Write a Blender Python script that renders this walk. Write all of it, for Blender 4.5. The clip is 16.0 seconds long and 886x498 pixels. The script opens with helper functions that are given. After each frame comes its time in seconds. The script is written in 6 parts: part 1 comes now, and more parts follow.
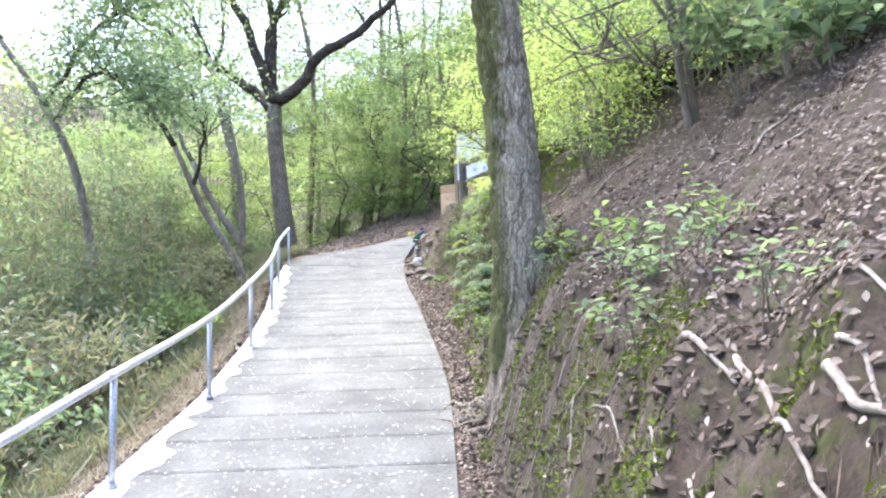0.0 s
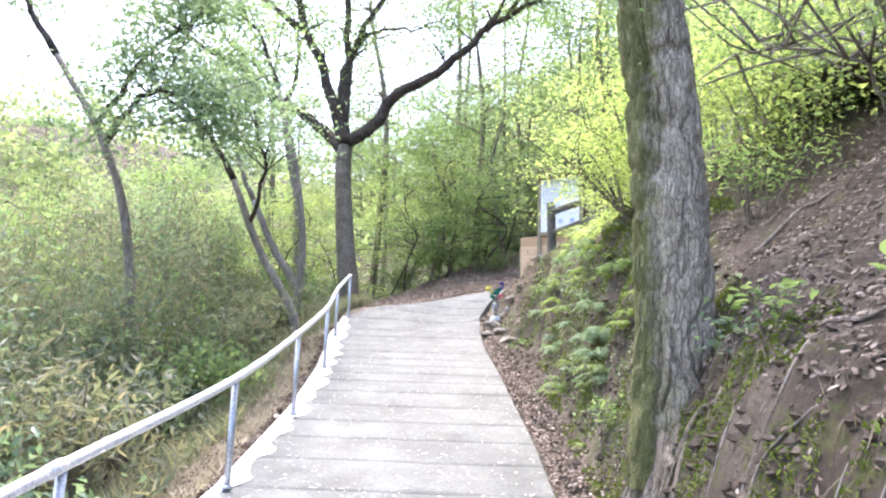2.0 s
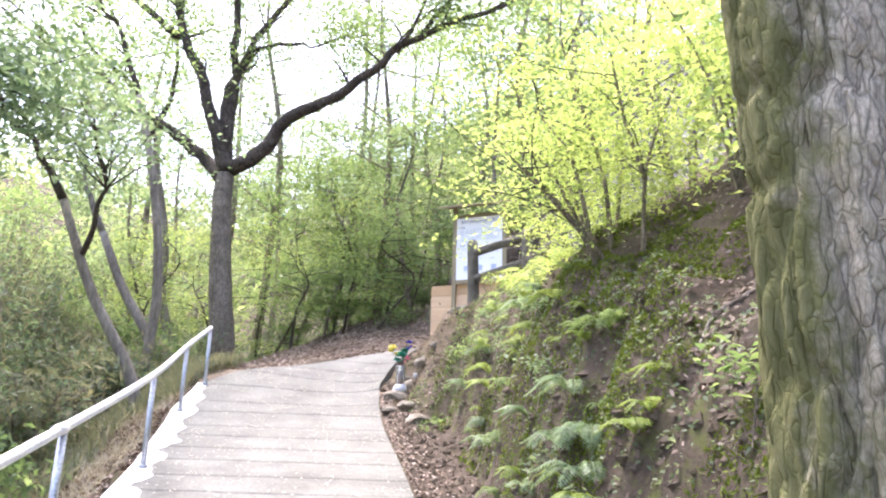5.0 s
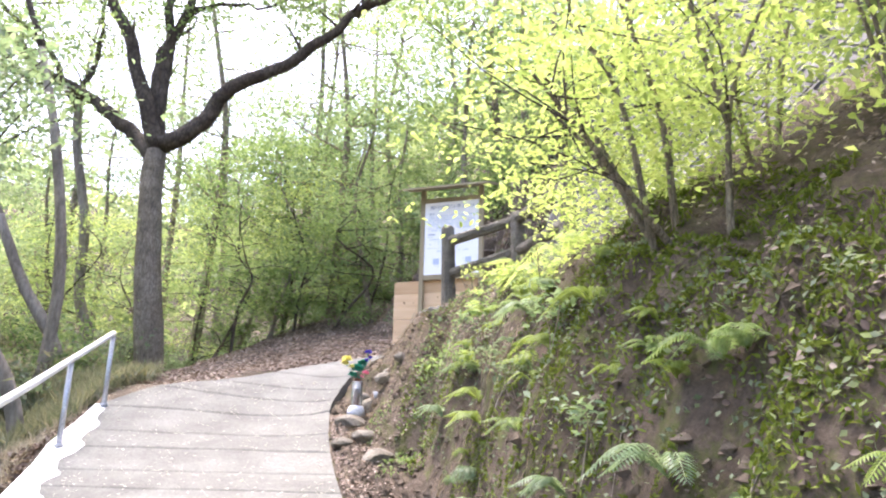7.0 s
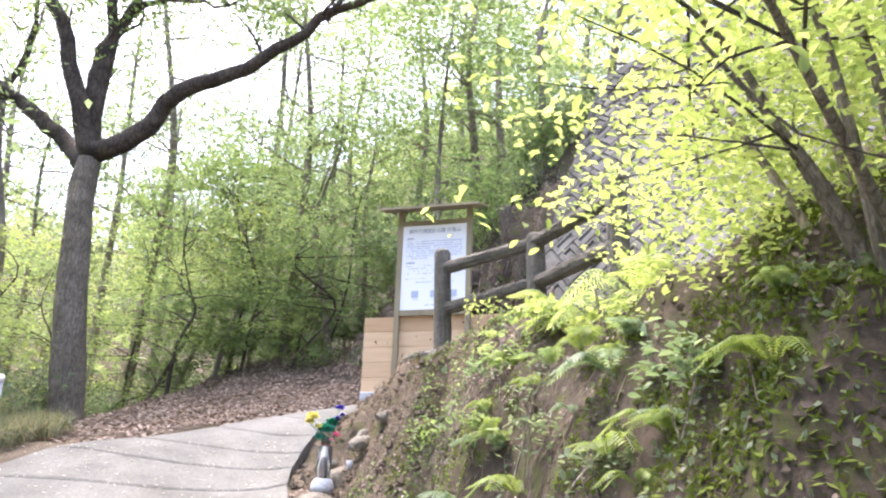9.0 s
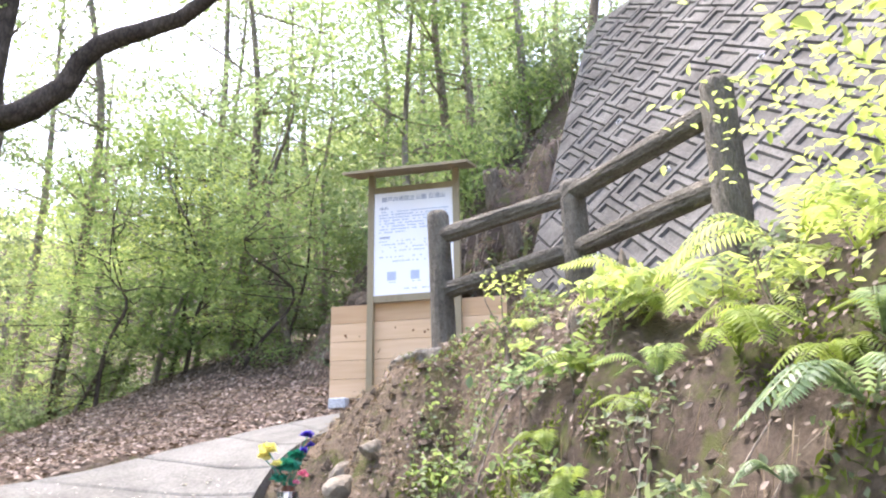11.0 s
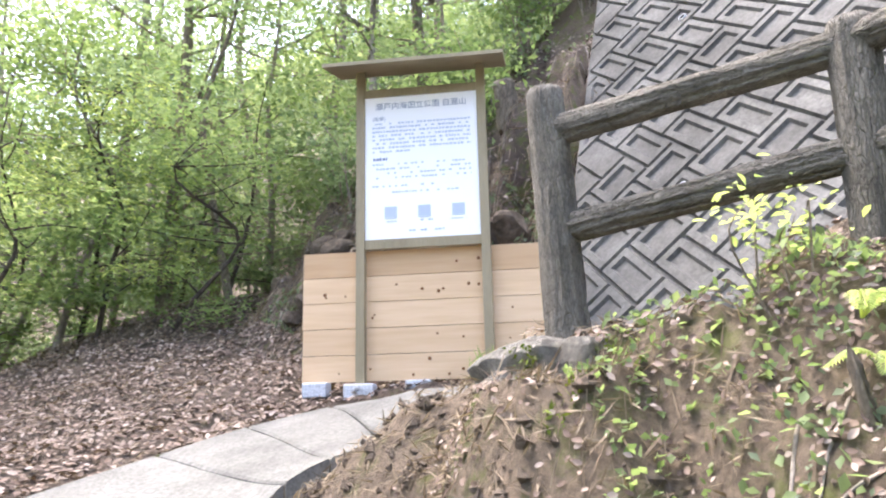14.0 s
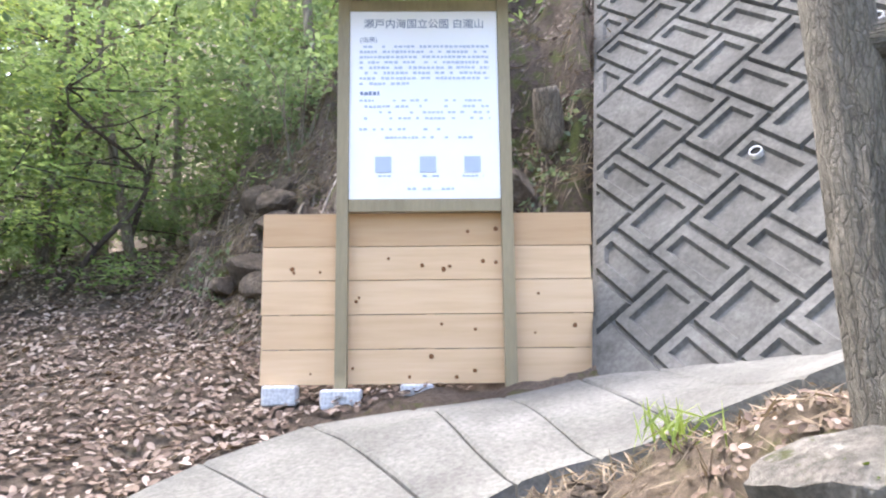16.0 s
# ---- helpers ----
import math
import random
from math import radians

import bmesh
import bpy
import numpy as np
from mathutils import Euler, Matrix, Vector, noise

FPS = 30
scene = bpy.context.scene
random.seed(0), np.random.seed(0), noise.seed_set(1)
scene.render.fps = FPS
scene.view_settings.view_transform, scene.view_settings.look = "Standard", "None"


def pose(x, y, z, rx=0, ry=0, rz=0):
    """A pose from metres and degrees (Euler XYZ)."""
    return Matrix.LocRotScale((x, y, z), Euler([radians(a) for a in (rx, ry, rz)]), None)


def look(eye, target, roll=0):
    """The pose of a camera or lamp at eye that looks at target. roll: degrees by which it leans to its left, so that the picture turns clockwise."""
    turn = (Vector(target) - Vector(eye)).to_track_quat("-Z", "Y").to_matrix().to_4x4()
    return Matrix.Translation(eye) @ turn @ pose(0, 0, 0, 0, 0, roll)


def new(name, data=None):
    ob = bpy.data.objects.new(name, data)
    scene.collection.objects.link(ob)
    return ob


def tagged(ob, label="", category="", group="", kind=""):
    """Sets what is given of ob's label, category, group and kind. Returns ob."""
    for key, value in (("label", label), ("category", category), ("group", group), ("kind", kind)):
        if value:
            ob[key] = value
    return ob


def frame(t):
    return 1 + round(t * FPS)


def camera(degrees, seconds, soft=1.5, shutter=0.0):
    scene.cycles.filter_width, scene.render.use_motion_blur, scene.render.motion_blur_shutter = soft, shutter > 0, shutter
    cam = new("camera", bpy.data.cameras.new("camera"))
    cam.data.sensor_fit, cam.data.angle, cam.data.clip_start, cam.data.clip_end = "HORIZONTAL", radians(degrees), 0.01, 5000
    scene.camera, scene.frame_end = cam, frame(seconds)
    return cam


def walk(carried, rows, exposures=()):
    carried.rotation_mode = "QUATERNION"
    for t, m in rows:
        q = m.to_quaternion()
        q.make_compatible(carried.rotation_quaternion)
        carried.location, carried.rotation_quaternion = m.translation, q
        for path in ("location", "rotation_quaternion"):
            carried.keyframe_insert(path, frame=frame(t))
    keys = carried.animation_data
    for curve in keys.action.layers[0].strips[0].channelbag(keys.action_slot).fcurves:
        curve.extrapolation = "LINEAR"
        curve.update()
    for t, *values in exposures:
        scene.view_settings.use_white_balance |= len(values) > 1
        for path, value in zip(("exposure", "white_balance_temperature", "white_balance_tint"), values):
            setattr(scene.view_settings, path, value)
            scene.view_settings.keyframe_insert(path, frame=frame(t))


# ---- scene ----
cam = camera(60.6, 16.0, 2.1)
ROWS = [
    (0, -0.000, -0.000, 1.505, 0.00, 6.72, 1.79),
    (0.5, -0.097, 0.428, 1.566, 1.05, 8.70, 0.60),
    (1, -0.115, 0.865, 1.618, 3.46, 10.22, -0.32),
    (1.5, -0.242, 1.295, 1.617, 5.23, 10.93, -0.62),
    (2, -0.313, 1.714, 1.651, 4.18, 11.26, -1.90),
    (2.5, -0.314, 2.193, 1.702, 2.72, 12.09, -2.27),
    (3, -0.383, 2.639, 1.785, 1.24, 13.50, -1.53),
    (3.5, -0.320, 3.044, 1.813, 4.99, 15.46, -1.46),
    (4, -0.329, 3.437, 1.867, 5.78, 15.03, -2.46),
    (4.5, -0.387, 3.821, 1.969, -0.96, 15.62, -2.28),
    (7, -0.397, 6.053, 2.475, -6.47, 15.48, -1.37),
    (7.5, -0.404, 6.429, 2.571, -8.66, 15.44, -1.72),
    (8, -0.418, 6.811, 2.628, -8.62, 18.64, 0.61),
    (8.5, -0.499, 7.213, 2.691, -9.32, 18.42, -0.60),
    (9, -0.574, 7.585, 2.816, -10.40, 18.33, -1.84),
    (11.5, -0.535, 9.614, 3.287, -13.44, 16.49, 1.00),
    (12, -0.644, 10.011, 3.393, -13.63, 15.14, -1.37),
    (12.5, -0.605, 10.350, 3.424, -16.45, 13.90, -2.13),
    (13, -0.621, 10.641, 3.501, -16.86, 13.87, -0.04),
    (13.5, -0.749, 10.990, 3.617, -17.64, 14.17, -0.85),
    (14, -0.682, 11.308, 3.654, -18.33, 13.32, 1.31),
    (14.5, -0.749, 11.649, 3.760, -19.86, 13.27, 2.23),
    (15, -0.829, 11.944, 3.869, -24.03, 12.64, 0.29),
    (15.5, -0.801, 12.278, 3.942, -27.02, 10.72, 1.96),
    (16, -0.902, 12.603, 4.016, -27.09, 9.38, 0.65),
]
walk(cam, [(t, pose(x, y, z, 90 + pitch, roll, yaw)) for t, x, y, z, yaw, pitch, roll in ROWS],
     [(0.0, 2.36, 5800, 15), (1.5, 2.4, 5900, 17), (4.5, 2.46, 6250, 22), (9.0, 2.44, 6350, 22), (13.0, 2.68, 6350, 20), (16.0, 2.66, 6200, 18)])

# ---- light ----
world = bpy.data.worlds.new("sky")
scene.world = world
world.use_nodes = True
wn, wl = world.node_tree.nodes, world.node_tree.links
sky = wn.new("ShaderNodeTexSky")
sky.sky_type = "NISHITA"
sky.sun_disc = False
sky.sun_elevation = radians(69)
sky.sun_rotation = radians(-35)
sky.air_density, sky.dust_density, sky.ozone_density = 1.2, 5.0, 1.0
wn["Background"].inputs["Strength"].default_value = 0.15
wl.new(sky.outputs["Color"], wn["Background"].inputs["Color"])
sun_data = bpy.data.lights.new("sun", "SUN")
sun_data.energy, sun_data.angle, sun_data.color = 1.5, radians(24), (1.0, 0.96, 0.88)
sun = new("sun", sun_data)
sun.matrix_world = look((-11, 15.7, 50), (0, 0, 0))


# ---- materials ----
def material(name, rough=0.8, metal=0.0):
    m = bpy.data.materials.new(name)
    m.use_nodes = True
    n, l = m.node_tree.nodes, m.node_tree.links
    b = n["Principled BSDF"]
    b.inputs["Roughness"].default_value, b.inputs["Metallic"].default_value = rough, metal
    b.inputs["Specular IOR Level"].default_value = 0.3
    return m, n, l, b


def ramp_node(n, l, src, stops):
    r = n.new("ShaderNodeValToRGB")
    e = r.color_ramp.elements
    while len(e) < len(stops):
        e.new(0.5)
    for i, (p, c) in enumerate(stops):
        e[i].position, e[i].color = p, (*c, 1)
    l.new(src, r.inputs["Fac"])
    return r.outputs["Color"]


def noise_node(n, l, scale, detail=6.0, rough=0.6, stretch=(1, 1, 1), kind="Object"):
    co = n.new("ShaderNodeTexCoord")
    mp = n.new("ShaderNodeMapping")
    mp.inputs["Scale"].default_value = stretch
    l.new(co.outputs[kind], mp.inputs["Vector"])
    t = n.new("ShaderNodeTexNoise")
    t.inputs["Scale"].default_value, t.inputs["Detail"].default_value, t.inputs["Roughness"].default_value = scale, detail, rough
    l.new(mp.outputs["Vector"], t.inputs["Vector"])
    return t.outputs["Fac"]


def mix_node(n, l, fac, a, b, mode="MIX"):
    x = n.new("ShaderNodeMix")
    x.data_type, x.blend_type = "RGBA", mode
    if isinstance(fac, float):
        x.inputs[0].default_value = fac
    else:
        l.new(fac, x.inputs[0])
    for v, k in ((a, 6), (b, 7)):
        if isinstance(v, tuple):
            x.inputs[k].default_value = (*v, 1)
        else:
            l.new(v, x.inputs[k])
    return x.outputs[2]


def bump_node(n, l, b, height, strength=0.5, dist=0.02):
    u = n.new("ShaderNodeBump")
    u.inputs["Strength"].default_value, u.inputs["Distance"].default_value = strength, dist
    l.new(height, u.inputs["Height"])
    l.new(u.outputs["Normal"], b.inputs["Normal"])


def two_scale(name, dark, mid, light, big=1.2, fine=30.0, rough=0.85, metal=0.0, bump=0.4, dist=0.01, stretch=(1, 1, 1), grit=0.8):
    """A surface with stains at one scale and grain at another."""
    m, n, l, b = material(name, rough, metal)
    a = noise_node(n, l, big, 5, 0.6, stretch)
    f = noise_node(n, l, fine, 6, 0.7, stretch)
    base = ramp_node(n, l, a, [(0.3, dark), (0.52, mid), (0.75, light)])
    grain = ramp_node(n, l, f, [(0.35, (0.52, 0.52, 0.52)), (0.65, (1.3, 1.3, 1.3))])
    l.new(mix_node(n, l, grit, base, grain, "MULTIPLY"), b.inputs["Base Color"])
    bump_node(n, l, b, f, bump, dist)
    return m


def leaf_material(name, colors, translucent=0.45, rough=0.5):
    """Leaves of several greens that let light through."""
    m = bpy.data.materials.new(name)
    m.use_nodes = True
    n, l = m.node_tree.nodes, m.node_tree.links
    b = n["Principled BSDF"]
    g = n.new("ShaderNodeNewGeometry")
    k = len(colors)
    col = ramp_node(n, l, g.outputs["Random Per Island"], [(i / max(k - 1, 1), c) for i, c in enumerate(colors)])
    l.new(col, b.inputs["Base Color"])
    b.inputs["Roughness"].default_value = rough
    b.inputs["Specular IOR Level"].default_value = 0.3
    t = n.new("ShaderNodeBsdfTranslucent")
    bright = mix_node(n, l, 1.0, col, (1.4, 1.36, 0.95), "MULTIPLY")
    l.new(bright, t.inputs["Color"])
    x = n.new("ShaderNodeMixShader")
    x.inputs[0].default_value = translucent
    l.new(b.outputs[0], x.inputs[1])
    l.new(t.outputs[0], x.inputs[2])
    l.new(x.outputs[0], n["Material Output"].inputs["Surface"])
    return m


M_CONCRETE = two_scale("path_concrete", (0.105, 0.105, 0.094), (0.155, 0.155, 0.139), (0.212, 0.212, 0.193), 2.2, 48, 0.9, 0, 0.7, 0.008, (1, 1, 1), 0.65)
M_PAINT = two_scale("white_paint", (0.72, 0.72, 0.72), (0.82, 0.82, 0.83), (0.85, 0.85, 0.86), 2.0, 50, 0.6, 0, 0.2, 0.003)
M_GALV = two_scale("galvanised_steel", (0.36, 0.38, 0.42), (0.46, 0.48, 0.52), (0.55, 0.57, 0.6), 6, 80, 0.45, 0.7, 0.1, 0.002)
M_RAIL = two_scale("pale_rail_steel", (0.62, 0.63, 0.66), (0.7, 0.71, 0.73), (0.76, 0.77, 0.78), 5, 80, 0.4, 0.3, 0.1, 0.002)


def bark_material(name, dark, mid, light, scale=16.0, stretch=0.22, crack=0.35):
    """Furrowed bark: long plates parted by dark cracks."""
    m, n, l, b = material(name, 0.95)
    co = n.new("ShaderNodeTexCoord")
    wob = n.new("ShaderNodeTexNoise")
    wob.inputs["Scale"].default_value, wob.inputs["Detail"].default_value = 14.0, 5.0
    l.new(co.outputs["Object"], wob.inputs["Vector"])
    add = n.new("ShaderNodeVectorMath")
    add.operation = "MULTIPLY_ADD"
    l.new(wob.outputs["Color"], add.inputs[0])
    add.inputs[1].default_value = (0.035, 0.035, 0.1)
    l.new(co.outputs["Object"], add.inputs[2])
    mp = n.new("ShaderNodeMapping")
    mp.inputs["Scale"].default_value = (1, 1, stretch)
    l.new(add.outputs[0], mp.inputs["Vector"])

    def cracks(size, deep, edge):
        v = n.new("ShaderNodeTexVoronoi")
        v.feature = "DISTANCE_TO_EDGE"
        v.inputs["Scale"].default_value = size
        l.new(mp.outputs["Vector"], v.inputs["Vector"])
        h = 0.5 + deep / 2
        return ramp_node(n, l, v.outputs["Distance"], [(0.0, (deep, deep, deep)), (edge, (h, h, h)), (edge * 2.6, (1, 1, 1))])

    plate, fine = cracks(scale, crack, 0.06), cracks(scale * 2.3, 0.5 + crack / 2, 0.07)
    tone = ramp_node(n, l, noise_node(n, l, 3.5, 7, 0.7), [(0.32, dark), (0.5, mid), (0.68, light)])
    grain = ramp_node(n, l, noise_node(n, l, 70, 8, 0.75, (1, 1, 0.6)), [(0.3, (0.62, 0.62, 0.62)), (0.7, (1.25, 1.25, 1.25))])
    col = mix_node(n, l, 0.85, mix_node(n, l, 0.62, tone, plate, "MULTIPLY"), fine, "MULTIPLY")
    col = mix_node(n, l, 0.85, col, grain, "MULTIPLY")
    l.new(col, b.inputs["Base Color"])
    bump_node(n, l, b, mix_node(n, l, 1.0, plate, grain, "MULTIPLY"), 0.9, 0.012)
    return m, n, l, b, col


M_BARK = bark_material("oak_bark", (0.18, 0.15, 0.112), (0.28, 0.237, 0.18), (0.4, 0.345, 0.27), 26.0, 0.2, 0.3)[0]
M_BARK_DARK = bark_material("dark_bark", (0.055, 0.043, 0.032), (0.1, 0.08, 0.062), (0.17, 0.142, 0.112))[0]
M_BARK_PALE = two_scale("pale_bark", (0.14, 0.12, 0.095), (0.24, 0.21, 0.17), (0.34, 0.31, 0.26), 3.0, 18, 0.95, 0, 0.8, 0.02, (1, 1, 0.3))
M_ROOT = two_scale("bare_root", (0.16, 0.13, 0.105), (0.27, 0.235, 0.195), (0.4, 0.36, 0.31), 4.0, 30, 0.9, 0, 0.6, 0.01)
M_LOG = bark_material("cast_log", (0.15, 0.139, 0.113), (0.22, 0.205, 0.17), (0.31, 0.291, 0.245), 95.0, 0.17, 0.45)[0]
M_WALL = two_scale("retaining_concrete", (0.055, 0.054, 0.049), (0.115, 0.113, 0.103), (0.185, 0.182, 0.168), 1.8, 32, 0.9, 0, 0.6, 0.008, (1, 1, 1), 0.6)
M_STONE = two_scale("rough_stone", (0.12, 0.105, 0.08), (0.2, 0.18, 0.145), (0.31, 0.285, 0.24), 2.0, 25, 0.9, 0, 0.8, 0.02)
M_CLOD = two_scale("earthy_rock", (0.06, 0.046, 0.033), (0.11, 0.087, 0.064), (0.19, 0.155, 0.12), 3.0, 22, 0.95, 0, 0.9, 0.03)


def ledge_material():
    """Pale broken rock with patches of moss."""
    m, n, l, b = material("ledge_rock", 0.95)
    base = ramp_node(n, l, noise_node(n, l, 6, 8, 0.75), [(0.3, (0.13, 0.12, 0.1)), (0.5, (0.27, 0.255, 0.22)), (0.7, (0.4, 0.385, 0.35))])
    pits = ramp_node(n, l, noise_node(n, l, 45, 8, 0.8), [(0.35, (0.5, 0.5, 0.5)), (0.6, (1.1, 1.1, 1.1))])
    moss = ramp_node(n, l, noise_node(n, l, 9, 6, 0.7), [(0.56, (0, 0, 0)), (0.64, (0.8, 0.8, 0.8))])
    col = mix_node(n, l, 0.9, base, pits, "MULTIPLY")
    l.new(mix_node(n, l, moss, col, (0.1, 0.11, 0.03)), b.inputs["Base Color"])
    bump_node(n, l, b, pits, 0.9, 0.015)
    return m


M_LEDGE = ledge_material()
M_BLOCK = two_scale("concrete_block", (0.5, 0.52, 0.55), (0.62, 0.64, 0.67), (0.7, 0.71, 0.73), 4.0, 60, 0.9, 0, 0.3, 0.004)
M_POST = two_scale("olive_paint", (0.24, 0.2, 0.12), (0.3, 0.25, 0.155), (0.34, 0.285, 0.18), 4, 60, 0.55, 0, 0.1, 0.002, (1, 1, 0.2), 0.2)
M_SHEET, _n, _l, _b = material("sign_sheet", 0.5)
_b.inputs["Base Color"].default_value = (0.87, 0.88, 0.9, 1)
M_INK, _n, _l, _b = material("sign_ink", 0.6)
_b.inputs["Base Color"].default_value = (0.2, 0.25, 0.36, 1)
M_DIM, _n, _l, _b = material("faded_ink", 0.6)
_b.inputs["Base Color"].default_value = (0.46, 0.53, 0.65, 1)
# near-black colour for the shade inside the wall's drain pipes
M_PIPE_SHADE, _n, _l, _b = material("pipe_shade", 0.95)
_b.inputs["Base Color"].default_value = (0.012, 0.012, 0.012, 1)


def plank_material():
    m, n, l, b = material("cedar_plank", 0.6)
    oi = n.new("ShaderNodeObjectInfo")
    f = noise_node(n, l, 7, 5, 0.6, (0.3, 3, 4))
    base = ramp_node(n, l, f, [(0.25, (0.60, 0.42, 0.245)), (0.5, (0.66, 0.475, 0.29)), (0.75, (0.7, 0.52, 0.335))])
    tone = ramp_node(n, l, oi.outputs["Random"], [(0.0, (0.8, 0.74, 0.68)), (1.0, (1.08, 1.08, 1.1))])
    l.new(mix_node(n, l, 1.0, base, tone, "MULTIPLY"), b.inputs["Base Color"])
    bump_node(n, l, b, f, 0.15, 0.003)
    return m


M_PLANK = plank_material()
M_KNOT, _n, _l, _b = material("wood_knot", 0.6)
_b.inputs["Base Color"].default_value = (0.2, 0.09, 0.035, 1)


def soil_material():
    """Brown earth with stones and patches of moss on its steep faces."""
    m, n, l, b = material("earth", 0.95)
    a = noise_node(n, l, 1.3, 6, 0.65)
    f = noise_node(n, l, 38, 10, 0.8)
    base = ramp_node(n, l, a, [(0.3, (0.05, 0.038, 0.028)), (0.5, (0.1, 0.078, 0.06)), (0.72, (0.175, 0.143, 0.112))])
    grain = ramp_node(n, l, f, [(0.32, (0.35, 0.35, 0.35)), (0.68, (1.45, 1.4, 1.35))])
    col = mix_node(n, l, 0.85, base, grain, "MULTIPLY")
    g = n.new("ShaderNodeNewGeometry")
    s = n.new("ShaderNodeSeparateXYZ")
    l.new(g.outputs["True Normal"], s.inputs[0])
    steep = ramp_node(n, l, s.outputs["Z"], [(0.45, (1, 1, 1)), (0.85, (0, 0, 0))])
    mo = ramp_node(n, l, noise_node(n, l, 5.5, 9, 0.75), [(0.5, (0, 0, 0)), (0.62, (0.85, 0.85, 0.85))])
    fac = mix_node(n, l, 1.0, steep, mo, "MULTIPLY")
    # paler sandy earth round the bend
    co = n.new("ShaderNodeTexCoord")
    xyz = n.new("ShaderNodeSeparateXYZ")
    l.new(co.outputs["Object"], xyz.inputs[0])
    ma = n.new("ShaderNodeMath")
    ma.operation = "MULTIPLY_ADD"
    l.new(noise_node(n, l, 1.8, 6, 0.7), ma.inputs[0])
    ma.inputs[1].default_value = 1.6
    l.new(xyz.outputs["Y"], ma.inputs[2])
    rg = n.new("ShaderNodeMapRange")
    rg.inputs["From Min"].default_value, rg.inputs["From Max"].default_value = 12.5, 13.4
    l.new(ma.outputs[0], rg.inputs["Value"])
    rg2 = n.new("ShaderNodeMapRange")
    rg2.inputs["From Min"].default_value, rg2.inputs["From Max"].default_value = 16.0, 15.4
    l.new(ma.outputs[0], rg2.inputs["Value"])
    both = n.new("ShaderNodeMath")
    both.operation = "MULTIPLY"
    l.new(rg.outputs[0], both.inputs[0])
    l.new(rg2.outputs[0], both.inputs[1])
    sandy = mix_node(n, l, 0.8, (0.165, 0.132, 0.096), grain, "MULTIPLY")
    col = mix_node(n, l, both.outputs[0], col, sandy)
    l.new(mix_node(n, l, fac, col, (0.085, 0.105, 0.022)), b.inputs["Base Color"])
    bump_node(n, l, b, f, 0.9, 0.03)
    return m


M_SOIL = soil_material()
L_LIME = leaf_material("lime_leaf", [(0.22, 0.3, 0.105), (0.31, 0.39, 0.15), (0.4, 0.47, 0.2)], 0.6)
L_GREEN = leaf_material("fresh_leaf", [(0.11, 0.172, 0.075), (0.16, 0.232, 0.1), (0.23, 0.305, 0.145)], 0.6)
L_MID = leaf_material("wood_leaf", [(0.12, 0.18, 0.105), (0.18, 0.25, 0.15), (0.26, 0.34, 0.21)], 0.6)
L_DEEP = leaf_material("deep_leaf", [(0.1, 0.14, 0.088), (0.145, 0.19, 0.122), (0.2, 0.25, 0.165)], 0.5)
L_BLUE = leaf_material("glossy_leaf", [(0.12, 0.185, 0.11), (0.165, 0.24, 0.145), (0.26, 0.335, 0.225)], 0.5, 0.35)
L_BAMBOO = leaf_material("bamboo_leaf", [(0.11, 0.13, 0.082), (0.165, 0.182, 0.12), (0.28, 0.255, 0.18), (0.135, 0.172, 0.105)], 0.45)
L_FAR = leaf_material("far_leaf", [(0.17, 0.225, 0.11), (0.23, 0.29, 0.145), (0.3, 0.355, 0.19)], 0.5)
L_FERN = leaf_material("fern_leaf", [(0.15, 0.22, 0.05), (0.23, 0.3, 0.08)], 0.45)
L_DRY = leaf_material("dry_leaf", [(0.075, 0.05, 0.037), (0.14, 0.098, 0.073), (0.22, 0.165, 0.13), (0.38, 0.32, 0.275)], 0.1, 0.7)
L_LITTER = leaf_material("brown_litter", [(0.045, 0.03, 0.023), (0.085, 0.06, 0.046), (0.14, 0.104, 0.082), (0.3, 0.25, 0.21)], 0.1, 0.7)
L_STRAW = leaf_material("straw", [(0.26, 0.22, 0.155), (0.36, 0.315, 0.23), (0.47, 0.425, 0.33)], 0.2, 0.8)
L_DEAD = leaf_material("dead_grass", [(0.12, 0.09, 0.06), (0.19, 0.15, 0.105), (0.29, 0.24, 0.17)], 0.15, 0.9)
L_PETAL = leaf_material("petal", [(0.7, 0.68, 0.62), (0.8, 0.78, 0.76)], 0.2, 0.7)
L_MOSS = leaf_material("moss", [(0.06, 0.09, 0.012), (0.11, 0.15, 0.02), (0.16, 0.2, 0.035)], 0.2, 0.9)


